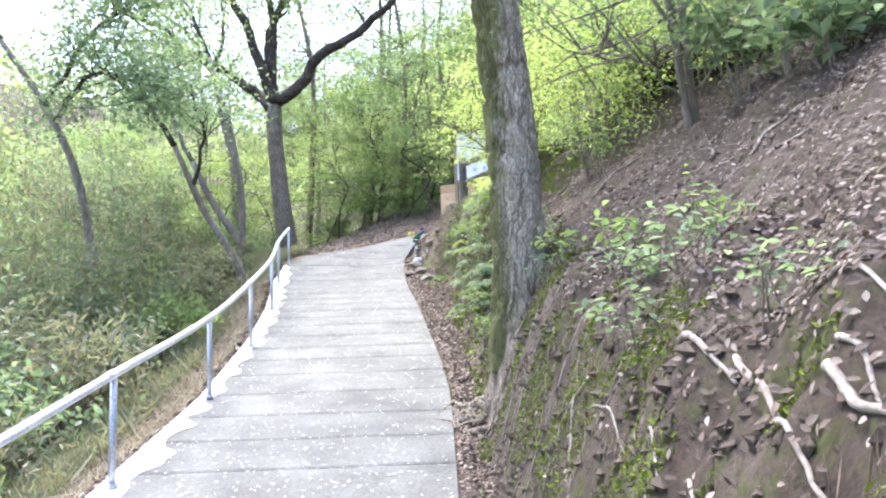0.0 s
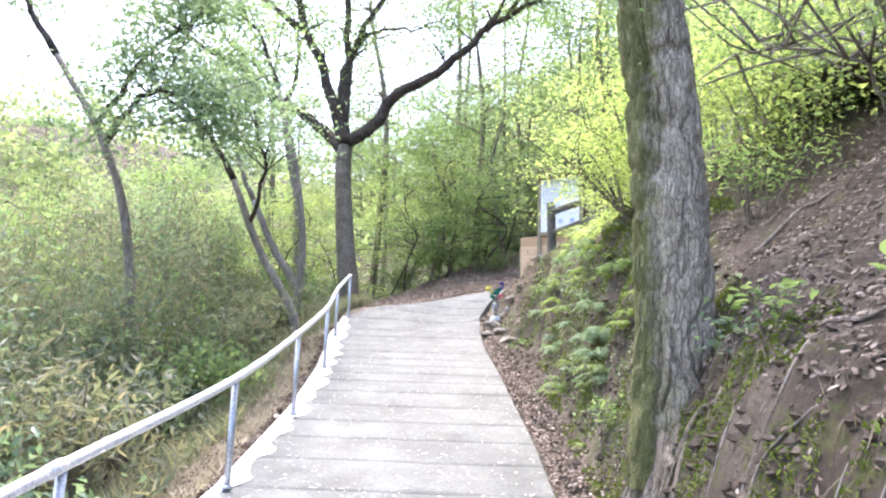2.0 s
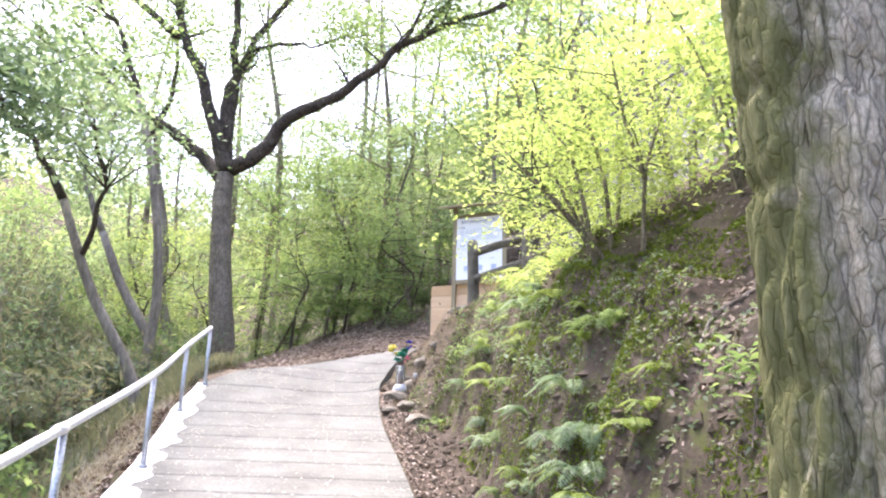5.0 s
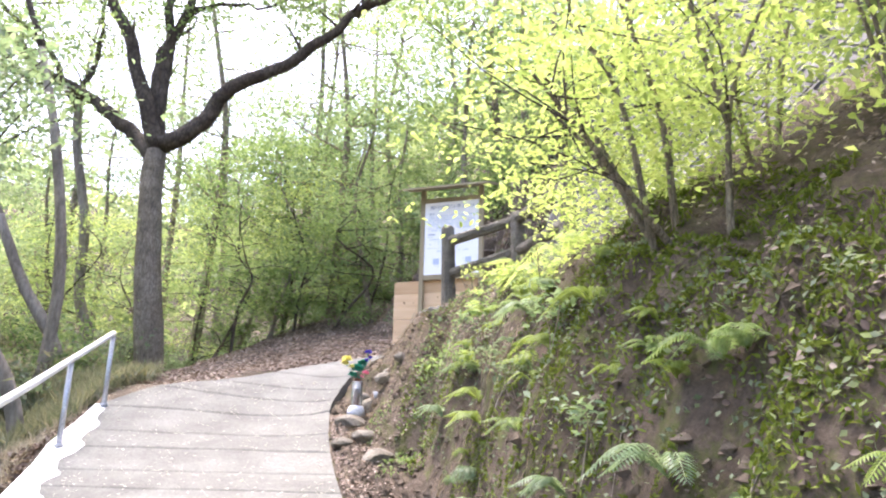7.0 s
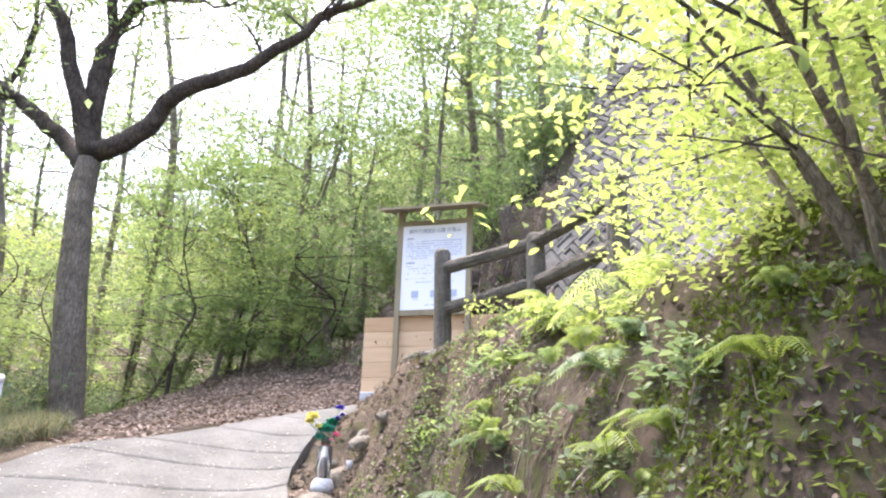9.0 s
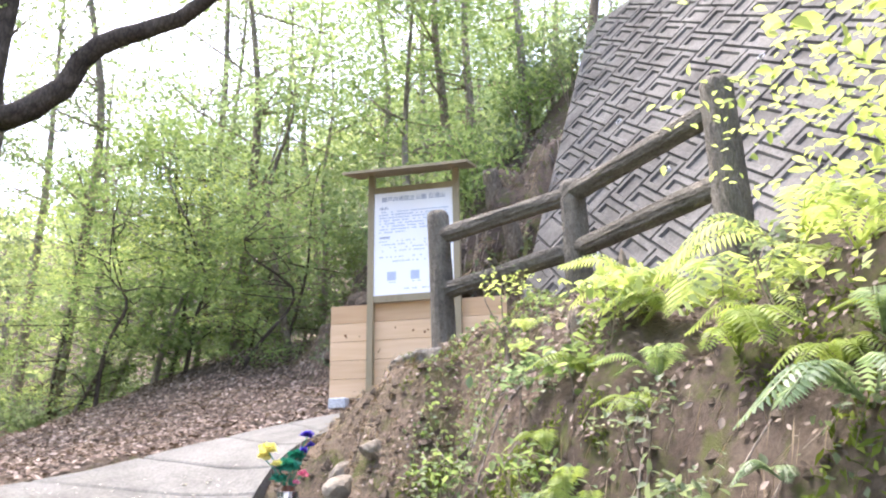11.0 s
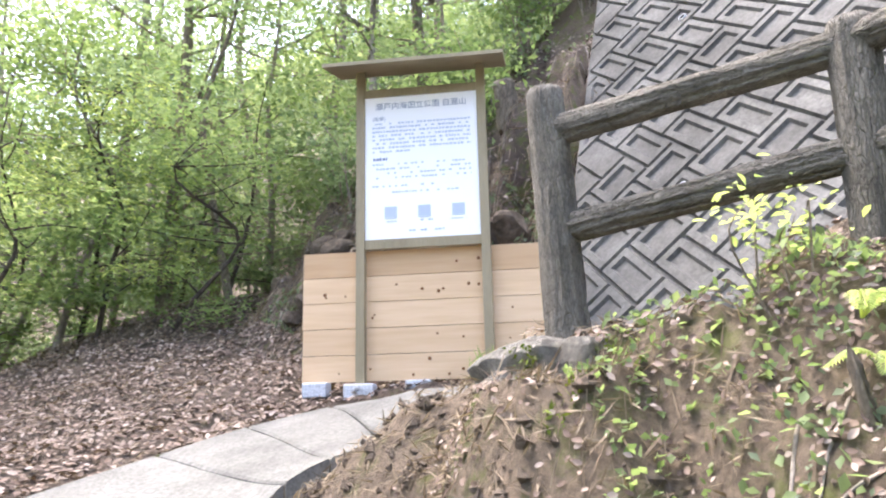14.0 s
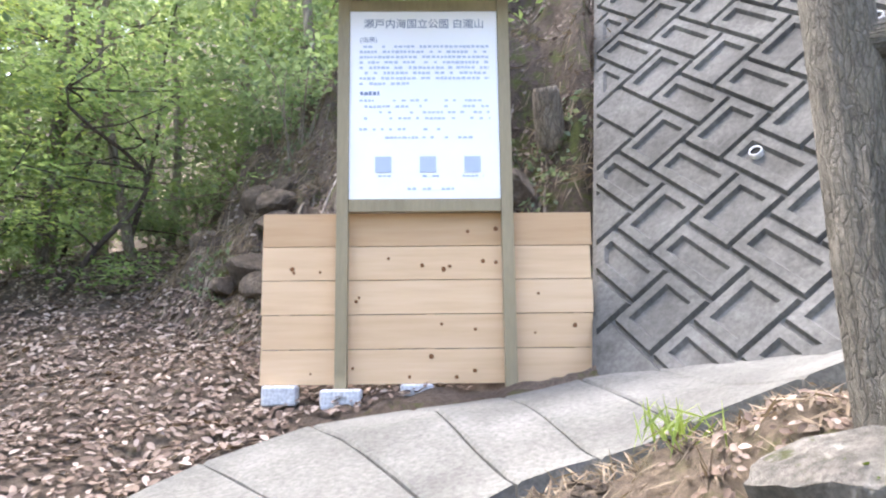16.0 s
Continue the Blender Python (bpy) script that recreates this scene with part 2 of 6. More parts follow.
# ---- mesh helpers ----
class Geo:
    """Gathers vertices and faces of one mesh."""

    def __init__(self):
        self.v, self.f, self.n = [], [], 0

    def add(self, v, f):
        self.v.append(np.asarray(v, float).reshape(-1, 3))
        self.f += [tuple(i + self.n for i in q) for q in f]
        self.n += len(self.v[-1])
        return self

    def box(self, lo, hi):
        a, b = lo, hi
        v = [(x, y, z) for z in (a[2], b[2]) for y in (a[1], b[1]) for x in (a[0], b[0])]
        return self.add(v, [(0, 2, 3, 1), (4, 5, 7, 6), (0, 1, 5, 4), (2, 6, 7, 3), (0, 4, 6, 2), (1, 3, 7, 5)])

    def tube(self, pts, radii, seg=8, wob=0.0, seed=0):
        """A round limb along a line of points, closed at its ends."""
        p = np.asarray(pts, float)
        r = np.broadcast_to(np.asarray(radii, float), (len(p),))
        t = np.gradient(p, axis=0)
        t /= np.linalg.norm(t, axis=1)[:, None] + 1e-9
        ref = np.array([0.13, 0.2, 1.0]) if abs(t[:, 2]).mean() < 0.8 else np.array([1.0, 0.1, 0.05])
        a = np.cross(t, ref)
        a /= np.linalg.norm(a, axis=1)[:, None] + 1e-9
        b = np.cross(t, a)
        an = np.linspace(0, 2 * np.pi, seg, endpoint=False)
        rr = r[:, None] * np.ones(seg)
        if wob:
            rs = np.random.RandomState(seed)
            rr = rr * (1 + wob * rs.uniform(-1, 1, rr.shape))
        v = p[:, None] + rr[..., None] * (np.cos(an)[None, :, None] * a[:, None] + np.sin(an)[None, :, None] * b[:, None])
        k = len(p)
        f = [(i * seg + j, i * seg + (j + 1) % seg, (i + 1) * seg + (j + 1) % seg, (i + 1) * seg + j) for i in range(k - 1) for j in range(seg)]
        f += [tuple(range(seg))[::-1], tuple((k - 1) * seg + j for j in range(seg))]
        return self.add(v.reshape(-1, 3), f)

    def mesh(self, name, mat, smooth=False):
        me = bpy.data.meshes.new(name)
        me.from_pydata(np.concatenate(self.v).tolist() if self.v else [], [], self.f)
        me.materials.append(mat)
        if smooth:
            me.polygons.foreach_set("use_smooth", [True] * len(me.polygons))
        me.update()
        return me


def part(name, geo, mat, parent=None, label="", smooth=False):
    ob = new(name, geo.mesh(name, mat, smooth))
    ob.parent = parent
    return tagged(ob, label)


def thing(name, label, category, group="", at=(0, 0, 0)):
    e = new(name)
    e.empty_display_size = 0.1
    e.location = at
    return tagged(e, label, category, group)


def curve(pts, k):
    """A smooth line through a few points."""
    p = np.asarray(pts, float)
    t = np.linspace(0, len(p) - 1, k)
    i = np.clip(t.astype(int), 0, len(p) - 2)
    u = (t - i)[:, None]
    g = np.gradient(p, axis=0)
    return (2 * u**3 - 3 * u**2 + 1) * p[i] + (u**3 - 2 * u**2 + u) * g[i] + (3 * u**2 - 2 * u**3) * p[i + 1] + (u**3 - u**2) * g[i + 1]


def leaf_mesh(name, centers, size, mat, rs, aspect=0.5, droop=0.3, flat=0.0, fold=0.25, aim=None, ups=None, oval=False):
    """Many single leaves, each a folded blade of two faces, in one mesh."""
    c = np.asarray(centers, float)
    k = len(c)
    d = rs.normal(size=(k, 3)) if aim is None else np.asarray(aim, float) + 0.35 * rs.normal(size=(k, 3))
    d[:, 2] = d[:, 2] * (1 - flat) - droop
    d /= np.linalg.norm(d, axis=1)[:, None] + 1e-9
    up = rs.normal(size=(k, 3)) * (1 - flat) * 0.8 + np.array([0, 0, 1.0])
    if ups is not None:
        up = ups + rs.normal(size=(k, 3)) * 0.22
        d = d - up * (np.sum(d * up, axis=1) / np.sum(up * up, axis=1))[:, None]
        d /= np.linalg.norm(d, axis=1)[:, None] + 1e-9
    s = np.cross(d, up)
    s /= np.linalg.norm(s, axis=1)[:, None] + 1e-9
    nn = np.cross(s, d)
    L = (size * rs.uniform(0.6, 1.3, k))[:, None] if np.isscalar(size) else np.asarray(size)[:, None]
    w = L * aspect * 0.5
    if oval:
        q = nn * w * fold * 1.4
        v = np.stack([c - d * L * 0.5, c + s * w * 0.85 + q - d * L * 0.22, c + s * w * 0.9 + q + d * L * 0.12, c + d * L * 0.5 - nn * L * 0.06, c - s * w * 0.9 + q + d * L * 0.12, c - s * w * 0.85 + q - d * L * 0.22], 1).reshape(-1, 3)
        me = bpy.data.meshes.new(name)
        me.vertices.add(6 * k)
        me.vertices.foreach_set("co", v.astype(np.float32).ravel())
        me.loops.add(8 * k)
        me.loops.foreach_set("vertex_index", (np.arange(k)[:, None] * 6 + np.array([0, 1, 2, 3, 0, 3, 4, 5])).ravel().astype(np.int32))
        me.polygons.add(2 * k)
        me.polygons.foreach_set("loop_start", np.arange(0, 8 * k, 4, dtype=np.int32))
        me.materials.append(mat)
        me.update(calc_edges=True)
        me.validate()
        return me
    v = np.stack([c - d * L * 0.5, c + s * w + nn * w * fold * 2 - d * L * 0.05, c + d * L * 0.5, c - s * w + nn * w * fold * 2 - d * L * 0.05], 1).reshape(-1, 3)
    me = bpy.data.meshes.new(name)
    me.vertices.add(4 * k)
    me.vertices.foreach_set("co", v.astype(np.float32).ravel())
    idx = (np.arange(k)[:, None] * 4 + np.array([0, 1, 2, 0, 2, 3])).ravel().astype(np.int32)
    me.loops.add(6 * k)
    me.loops.foreach_set("vertex_index", idx)
    me.polygons.add(2 * k)
    me.polygons.foreach_set("loop_start", np.arange(0, 6 * k, 3, dtype=np.int32))
    me.materials.append(mat)
    me.update(calc_edges=True)
    me.validate()
    return me


def lattice_noise(x, y, scale, seed=0):
    """Smooth value noise from -1 to 1 over the plan."""
    rs = np.random.RandomState(seed)
    tab = rs.uniform(-1, 1, (256, 256))
    u, v = np.asarray(x) * scale, np.asarray(y) * scale
    i, j = np.floor(u).astype(int), np.floor(v).astype(int)
    a, b = u - i, v - j
    a, b = a * a * (3 - 2 * a), b * b * (3 - 2 * b)
    g = lambda p, q: tab[p & 255, q & 255]
    return (g(i, j) * (1 - a) + g(i + 1, j) * a) * (1 - b) + (g(i, j + 1) * (1 - a) + g(i + 1, j + 1) * a) * b


def smooth(a, b, x):
    t = np.clip((x - a) / (b - a), 0, 1)
    return t * t * (3 - 2 * t)


# ---- the lie of the land ----
PATH_Y = [-14, 0, 3, 6, 9, 12, 13.5, 15, 18]
PATH_Z = [-1.4, 0.0, 0.31, 0.95, 1.62, 2.35, 2.87, 3.43, 4.2]
LEFT_Y = [-14, 0, 4.6, 6.5, 8.5, 10.4, 12.4, 13.4, 14.5]
LEFT_X = [-2.3, -2.15, -2.1, -2.07, -2.2, -2.42, -2.76, -2.8, -2.9]
RIGHT_Y = [-14, 4.4, 6.4, 8, 10.4, 11.7, 12.5, 13.3, 14.5]
RIGHT_X = [0.1, 0.06, 0.05, -0.07, -0.33, -0.5, -0.6, -0.66, -0.6]
# inner and outer ends of the joints where the path bends and climbs on below the wall
FAN_IN = [(-0.65, 13.5), (-0.63, 13.85), (-0.57, 14.1), (-0.47, 14.3), (-0.3, 14.46), (-0.1, 14.57), (0.15, 14.64), (0.4, 14.66), (0.68, 14.6), (0.95, 14.45), (1.18, 14.22), (1.43, 13.86), (1.52, 13.3), (1.5, 12.5), (1.45, 11.6)]
FAN_OUT = [(-2.8, 13.6), (-2.5, 14.15), (-1.95, 14.6), (-1.35, 15.0), (-0.8, 15.4), (-0.35, 15.75), (0.15, 15.95), (0.6, 15.85), (1.0, 15.7), (1.38, 15.6), (1.6, 15.35), (1.88, 14.7), (2.2, 13.85), (2.55, 12.9), (2.9, 12.0)]
NEAR = [(-0.6, 13.4, 2.86), (-2.7, 13.5, 2.87), (-0.48, 13.96, 3.09), (-2.3, 14.2, 3.14), (-0.52, 14.81, 3.46), (-1.32, 15.2, 3.45), (-0.04, 15.07, 3.63),
        (0.55, 15.46, 3.86), (1.46, 15.62, 4.0), (0.33, 16.2, 3.83), (0.14, 16.4, 3.85), (1.0, 15.95, 3.88), (-0.37, 17.3, 4.02), (-0.37, 16.54, 3.78), (0.2, 14.6, 3.6),
        (0.8, 14.6, 3.76), (1.9, 14.6, 4.08), (1.43, 13.88, 4.14), (2.1, 14.2, 4.18), (2.5, 13.0, 4.22), (1.7, 12.8, 4.17), (2.6, 11.5, 4.2), (1.4, 11.5, 4.12), (0.05, 14.05, 3.66), (0.45, 13.5, 3.92), (0.6, 14.0, 3.84), (-0.25, 14.4, 3.46), (-2.7, 16.5, 3.42), (-4, 19, 3.6), (-1.5, 19.5, 4.1), (-5, 25, 3.9), (-1, 25, 4.6), (-6, 14, 2.6)]
_k = np.array(NEAR + [(x, y, float(np.interp(y, PATH_Y, PATH_Z))) for y in (-10, -2, 3, 6, 9, 12) for x in (-3.0, 0.3)])
_r = np.linalg.norm(_k[:, None, :2] - _k[None, :, :2], axis=2)
_A = np.zeros((len(_k) + 3, len(_k) + 3))
_A[:len(_k), :len(_k)] = _r + 0.02 * np.eye(len(_k))
_A[:len(_k), len(_k):] = np.c_[np.ones(len(_k)), _k[:, :2]]
_A[len(_k):, :len(_k)] = _A[:len(_k), len(_k):].T
_w = np.linalg.solve(_A, np.r_[_k[:, 2], 0, 0, 0])


def base_z(x, y):
    """Height of path, bend, upper path and leaf-strewn track."""
    x, y = np.broadcast_arrays(np.asarray(x, float), np.asarray(y, float))
    s = x.shape
    xc, yc = np.clip(x.ravel(), -8, 4), np.clip(y.ravel(), -12, 28)
    out = _w[-3] + _w[-2] * xc + _w[-1] * yc
    for i in range(len(_k)):
        out = out + _w[i] * np.hypot(xc - _k[i, 0], yc - _k[i, 1])
    low = np.interp(yc, PATH_Y, PATH_Z)
    m = np.maximum(smooth(12.3, 13.6, yc), smooth(1.0, 1.3, xc) * smooth(10.5, 11.2, yc))
    return (low * (1 - m) + out * m).reshape(s) + 0.08 * np.maximum(y - 28, 0) + 0.1 * np.minimum(y + 12, 0)


def slope_foot(y):
    """Where the steep earth slope behind the notice board begins."""
    return np.interp(y, [16.0, 16.5, 17.4, 18.2, 19.1, 20.0, 20.8, 23, 30, 60], [1.5, 0.88, 0.4, 0.05, -0.3, 0.1, 0.45, 0.6, 0.0, -1.0])


def bank_shift(y):
    """How far from the path the bank's foot lies."""
    return np.interp(y, [4, 6, 9, 11, 13, 13.4, 13.8, 14.2], [0.0, 0.05, 0.2, 0.4, 0.45, 0.4, 0.15, -0.2])


def bank_rise(d, y):
    """How far the bank stands above the path, d metres past the path's edge."""
    e = d - bank_shift(y)
    up = np.interp(e, [0, 0.22, 0.45, 0.62, 0.85], [0, 0.06, 0.72, 1.08, 1.35])
    up = up * np.interp(y, [7.2, 9.2, 10.3, 11.0, 12.2, 12.8, 13.3], [1, 1.26, 1.28, 1.1, 1.05, 1.02, 1])
    k = np.interp(y, [10.5, 12.5], [0.72, 0.28])
    return up + k * np.clip(e - 0.85, 0, 7) + 0.4 * np.maximum(e - 7.85, 0)


def land(x, y):
    x, y = np.broadcast_arrays(np.asarray(x, float), np.asarray(y, float))
    b = base_z(x, y)
    xr, xl = np.interp(y, RIGHT_Y, RIGHT_X), np.interp(y, LEFT_Y, LEFT_X)
    right = np.interp(y, PATH_Y, PATH_Z) + bank_rise(np.maximum(x - xr, 0), y)
    right = np.where(y > 13.3, np.minimum(right, b + 0.03), right)
    m = np.maximum(smooth(14.0, 14.35, y), smooth(1.15, 1.5, x) * smooth(11.0, 11.6, y))
    island = b - 0.08 * smooth(-0.2, 0.3, x) * smooth(13.5, 14.0, y)
    z = np.where((x > xr) & (y < 14.6), right * (1 - m) + island * m, b)
    d = np.maximum(xl - 0.03 - x, 0)
    fade = 1 - smooth(13.8, 16.0, y)
    z = z - fade * (0.05 * (d > 0) + 0.5 * np.minimum(d, 5) + 0.12 * np.maximum(d - 5, 0))
    far_left = np.maximum(-5.5 - x, 0) * (1 - fade)
    z = z - 0.35 * np.minimum(far_left, 8)
    # the side track climbs, and a spur of the hill comes down to it behind the notice board
    z = z + 0.95 * smooth(17.3, 22.3, y) * smooth(-4.5, -0.6, x)
    foot = slope_foot(y)
    h = np.where(y > 15.9, np.maximum(x - foot, 0), 0) * smooth(15.9, 16.4, y)
    z = z + np.interp(h, [0, 0.25, 1.6, 3.0, 12, 60], [0, 0.2, 1.9, 2.9, 7.5, 20])
    e = x - xr - bank_shift(y)
    face = smooth(0.12, 0.35, e) * (1 - smooth(0.9, 1.7, e)) * (1 - smooth(13.5, 14.0, y))
    z = z + face * (0.09 * lattice_noise(x, y, 3.1, 14) + 0.06 * lattice_noise(x, y, 7.5, 15))
    back = smooth(0.15, 0.6, h)
    z = z + back * (0.34 * lattice_noise(x, y, 1.9, 16) + 0.24 * lattice_noise(x, y, 4.6, 17) + 0.1 * lattice_noise(x, y, 10.0, 18))
    # wooded heights far off
    z = z + 0.42 * np.clip(y - 34, 0, 45) + 0.25 * np.clip(-22 - x, 0, 30)
    # behind the retaining wall
    s = (x - 1.46) * 0.925 + (y - 15.62) * 0.381 - 0.25
    wall = 3.6 + np.clip(s, 0, 3.4) * 1.7 + 0.5 * np.maximum(s - 3.4, 0)
    z = np.where((s > 0) & (y > 9.5) & (y < 19), np.maximum(z, wall * smooth(9.5, 11.5, y)), z)
    # the earth never stands out through the wall's leaning face
    face_z = 4.0 + (0.80 * (x - 1.46) + 0.33 * (y - 15.62)) / 0.50
    along = (x - 1.46) * 0.381 - (y - 15.62) * 0.924
    z = np.where((face_z > 4.25) & (along > -0.272 * (face_z - 4.0) - 0.06) & (y > 9.5) & (y < 19), np.minimum(z, face_z - 0.12), z)
    # level ground by the log post and below the upper path's edge
    ahead = y - 12.95 - 0.7 * (x - 0.62)
    edge = np.interp(x, [0.46, 0.75, 1.07, 1.51, 2.0, 2.6], [3.7, 3.83, 3.92, 4.03, 4.13, 4.21])
    low = (x > 0.2) & (x < 2.3) & (y > 12.1) & (y < 14.5)
    z = np.where(low, np.minimum(z, np.minimum(3.89 + 0.1 * np.clip(x - 0.3, 0, 1.3) + 4 * np.maximum(y - 13.6, 0), np.where(x > 0.6, edge + 0.02, 9)) + 1.1 * np.maximum(-ahead, 0)), z)
    knoll = 3.77 - 2.4 * np.maximum(np.hypot((x - 0.28) * np.where(x < 0.28, 1.0, 0.6), (y - 13.27) * 0.6) - 0.18, 0)
    z = np.where((x > xr + 0.1) & (y < 13.9) & (y > 12.3), np.maximum(z, knoll), z)
    z = z + face * (1 - smooth(11.6, 12.3, y)) * smooth(6.0, 7.0, y) * (0.1 * lattice_noise(x, y, 4.3, 24) + 0.05 * lattice_noise(x, y, 9.0, 25))
    gully = np.min([np.hypot(x - a, y - b) for a, b in FAN_IN[2:11]], axis=0)
    z = z - 0.11 * np.exp(-((gully / 0.16) ** 2)) * smooth(13.75, 13.95, y) * (1 - smooth(14.6, 14.75, y))
    near = (np.abs(x) < 8) & (y > -4) & (y < 26)
    onpath = (x < xr + 0.1) & (x > xl) & (y < 14.4)
    rough = np.where(onpath, 0.0, np.where(x > xr, 1.0, 0.7))
    return z + rough * (0.05 * lattice_noise(x, y, 1.7, 3) + 0.035 * lattice_noise(x, y, 5.0, 4) + np.where(near, 0.024 * lattice_noise(x, y, 11.0, 5) + 0.012 * lattice_noise(x, y, 24.0, 6), 0))


def path_quad(x, y):
    """True where the concrete lies."""
    on = (y < 13.6) & (x > np.interp(y, LEFT_Y, LEFT_X) + 0.02) & (x < np.interp(y, RIGHT_Y, RIGHT_X) - 0.02)
    for i in range(len(FAN_IN) - 1):
        q = [FAN_IN[i], FAN_IN[i + 1], FAN_OUT[i + 1], FAN_OUT[i]]
        c = np.ones(np.shape(x), bool)
        for a, b in zip(q, q[1:] + q[:1]):
            c &= ((b[0] - a[0]) * (y - a[1]) - (b[1] - a[1]) * (x - a[0])) >= -0.005
        on |= c
    return on


def spread(lo, hi, step, far, grow=1.18):
    """Grid lines, close together between lo and hi and wider apart beyond."""
    mid = list(np.arange(lo, hi, step))
    a, b, s = [lo], [mid[-1]], step
    while b[-1] < far:
        s *= grow
        a.append(a[-1] - s), b.append(b[-1] + s)
    return np.array(a[:0:-1] + mid + b[1:])


gx, gy = spread(-4.5, 4.0, 0.055, 300), spread(1.0, 19.5, 0.055, 300)
X, Y = np.meshgrid(gx, gy)
Z = land(X, Y)
Z = Z - 0.09 * path_quad(X, Y)
nx, ny = len(gx), len(gy)
g = Geo()
ii = (np.arange(ny - 1)[:, None] * nx + np.arange(nx - 1)).ravel()
me = bpy.data.meshes.new("ground")
me.from_pydata(np.stack([X, Y, Z], -1).reshape(-1, 3).tolist(), [], np.stack([ii, ii + 1, ii + nx + 1, ii + nx], 1).tolist())
me.materials.append(M_SOIL)
me.polygons.foreach_set("use_smooth", [True] * len(me.polygons))
ground = tagged(new("ground", me), "brown earth hillside with moss, roots and fallen leaves", "ground", kind="structure")


# ---- concrete path ----
def slab(i0, i1, o0, o1, k=14):
    """One bay of the path between two joints, from its inner to its outer edge."""
    i0, i1, o0, o1 = (np.array(p, float) for p in (i0, i1, o0, o1))
    gap = 0.0045
    u = np.linspace(0, 1, k)[:, None]
    a, b = i0 + (o0 - i0) * u, i1 + (o1 - i1) * u
    d = b - a
    n = np.linalg.norm(d, axis=1)[:, None] + 1e-6
    wob = 0.006 * lattice_noise(a[:, :1] * 1.0, a[:, 1:], 7.0, 8)
    a, b = a + d / n * np.minimum(gap + wob, n * 0.3), b - d / n * np.minimum(gap, n * 0.3)
    c = a * 0.5 + b * 0.5
    a2, b2 = a + (b - a) * 0.035, b - (b - a) * 0.035
    rows = []
    for q, drop in ((a, 0.008), (a2, 0.0), (c, -0.001), (b2, 0.0), (b, 0.008)):
        z = base_z(q[:, 0], q[:, 1]) + 0.012 - drop + 0.004 * lattice_noise(q[:, 0], q[:, 1], 4.0, 9)
        rows.append(np.c_[q, z])
    low = [np.c_[r[:, :2], r[:, 2] - 0.11] for r in (rows[0], rows[-1])]
    v = np.concatenate([low[0], *rows, low[1]])
    f = [(r * k + j, (r + 1) * k + j, (r + 1) * k + j + 1, r * k + j + 1) for r in range(6) for j in range(k - 1)]
    f += [tuple(r * k for r in range(7))[::-1], tuple(r * k + k - 1 for r in range(7))]
    return Geo().add(v, f)


def at_left(y):
    return (float(np.interp(y, LEFT_Y, LEFT_X)), y)


def at_right(y):
    return (float(np.interp(y, RIGHT_Y, RIGHT_X)), y)


path = tagged(new("path"), "pale grey concrete path with cross joints and scattered petals", "path", kind="structure")
rs = np.random.RandomState(5)
joints = [-9.0]
while joints[-1] < 13.2:
    joints.append(joints[-1] + (0.56 if joints[-1] < 9 else 0.44) + rs.uniform(-0.04, 0.04))
joints[-1] = 13.5
tilt = rs.uniform(-0.03, 0.03, len(joints))
tilt[-1] = 0
for k in range(len(joints) - 1):
    a, b = joints[k], joints[k + 1]
    part("slab", slab(at_right(a), at_right(b), at_left(a + tilt[k]), at_left(b + tilt[k + 1])), M_CONCRETE, path)
ends = list(zip(FAN_IN, FAN_OUT))
ends[0] = (at_right(13.5), at_left(13.5))
for (i0, o0), (i1, o1) in zip(ends, ends[1:]):
    part("slab", slab(i0, i1, o0, o1), M_CONCRETE, path)

# white painted margin with a ragged inner edge
ys = np.arange(-9.0, 13.55, 0.03)
wid = 0.19 + 0.045 * np.sin(ys * 2 * np.pi / 0.56 + 0.6 + 1.8 * lattice_noise(ys, ys * 0, 0.9, 22)) + 0.07 * lattice_noise(ys, ys * 0, 2.2, 21) + 0.03 * lattice_noise(ys, ys * 0, 9.0, 23)
wid = np.maximum(wid, 0.07) * np.interp(ys, [12.6, 13.5], [1, 0.5])
xl = np.interp(ys, LEFT_Y, LEFT_X)
cols = []
for u in (0.0, 0.5, 1.0):
    cols.append(np.c_[xl + 0.005 + wid * u, ys, base_z(xl, ys) + 0.022 - 0.004 * (u == 1)])
cols = [np.c_[xl - 0.004, ys, base_z(xl, ys) - 0.16]] + cols
k = len(ys)
margin = Geo().add(np.concatenate(cols), [(r * k + j, (r + 1) * k + j, (r + 1) * k + j + 1, r * k + j + 1) for r in range(3) for j in range(k - 1)])
part("painted_margin", margin, M_PAINT, path, "worn white painted margin")

# ---- handrail ----
rail = thing("handrail", "pale galvanised steel tube handrail beside the path", "handrail")
POSTS = [-4.8, -2.9, -1.0, 0.9, 2.8, 4.65, 6.45, 8.3, 10.33, 12.36, 13.45]
top = []
for y in POSTS:
    x = float(np.interp(y, LEFT_Y, LEFT_X)) + 0.1
    z = float(base_z(x, y))
    h = 0.69 + (0.03 if 7 < y < 11 else 0)
    part("post", Geo().tube([(x, y, z - 0.08), (x, y, z + h - 0.02)], 0.021, 10), M_GALV, rail, "grey steel post", True)
    part("collar", Geo().tube([(x, y, z + 0.02), (x, y, z + 0.045)], 0.034, 10), M_GALV, rail, "", True)
    top.append((x, y, z + h))
line = curve(top, 90)
part("top_tube", Geo().tube(line, 0.026, 12), M_RAIL, rail, "pale top tube", True)
for y in (4.6, 8.25):
    x, z = float(np.interp(y, LEFT_Y, LEFT_X)) + 0.1, float(np.interp(y, [p[1] for p in top], [p[2] for p in top]))
    part("sleeve", Geo().tube([(x, y - 0.05, z - 0.01), (x, y + 0.05, z + 0.012)], 0.03, 12), M_RAIL, rail, "", True)

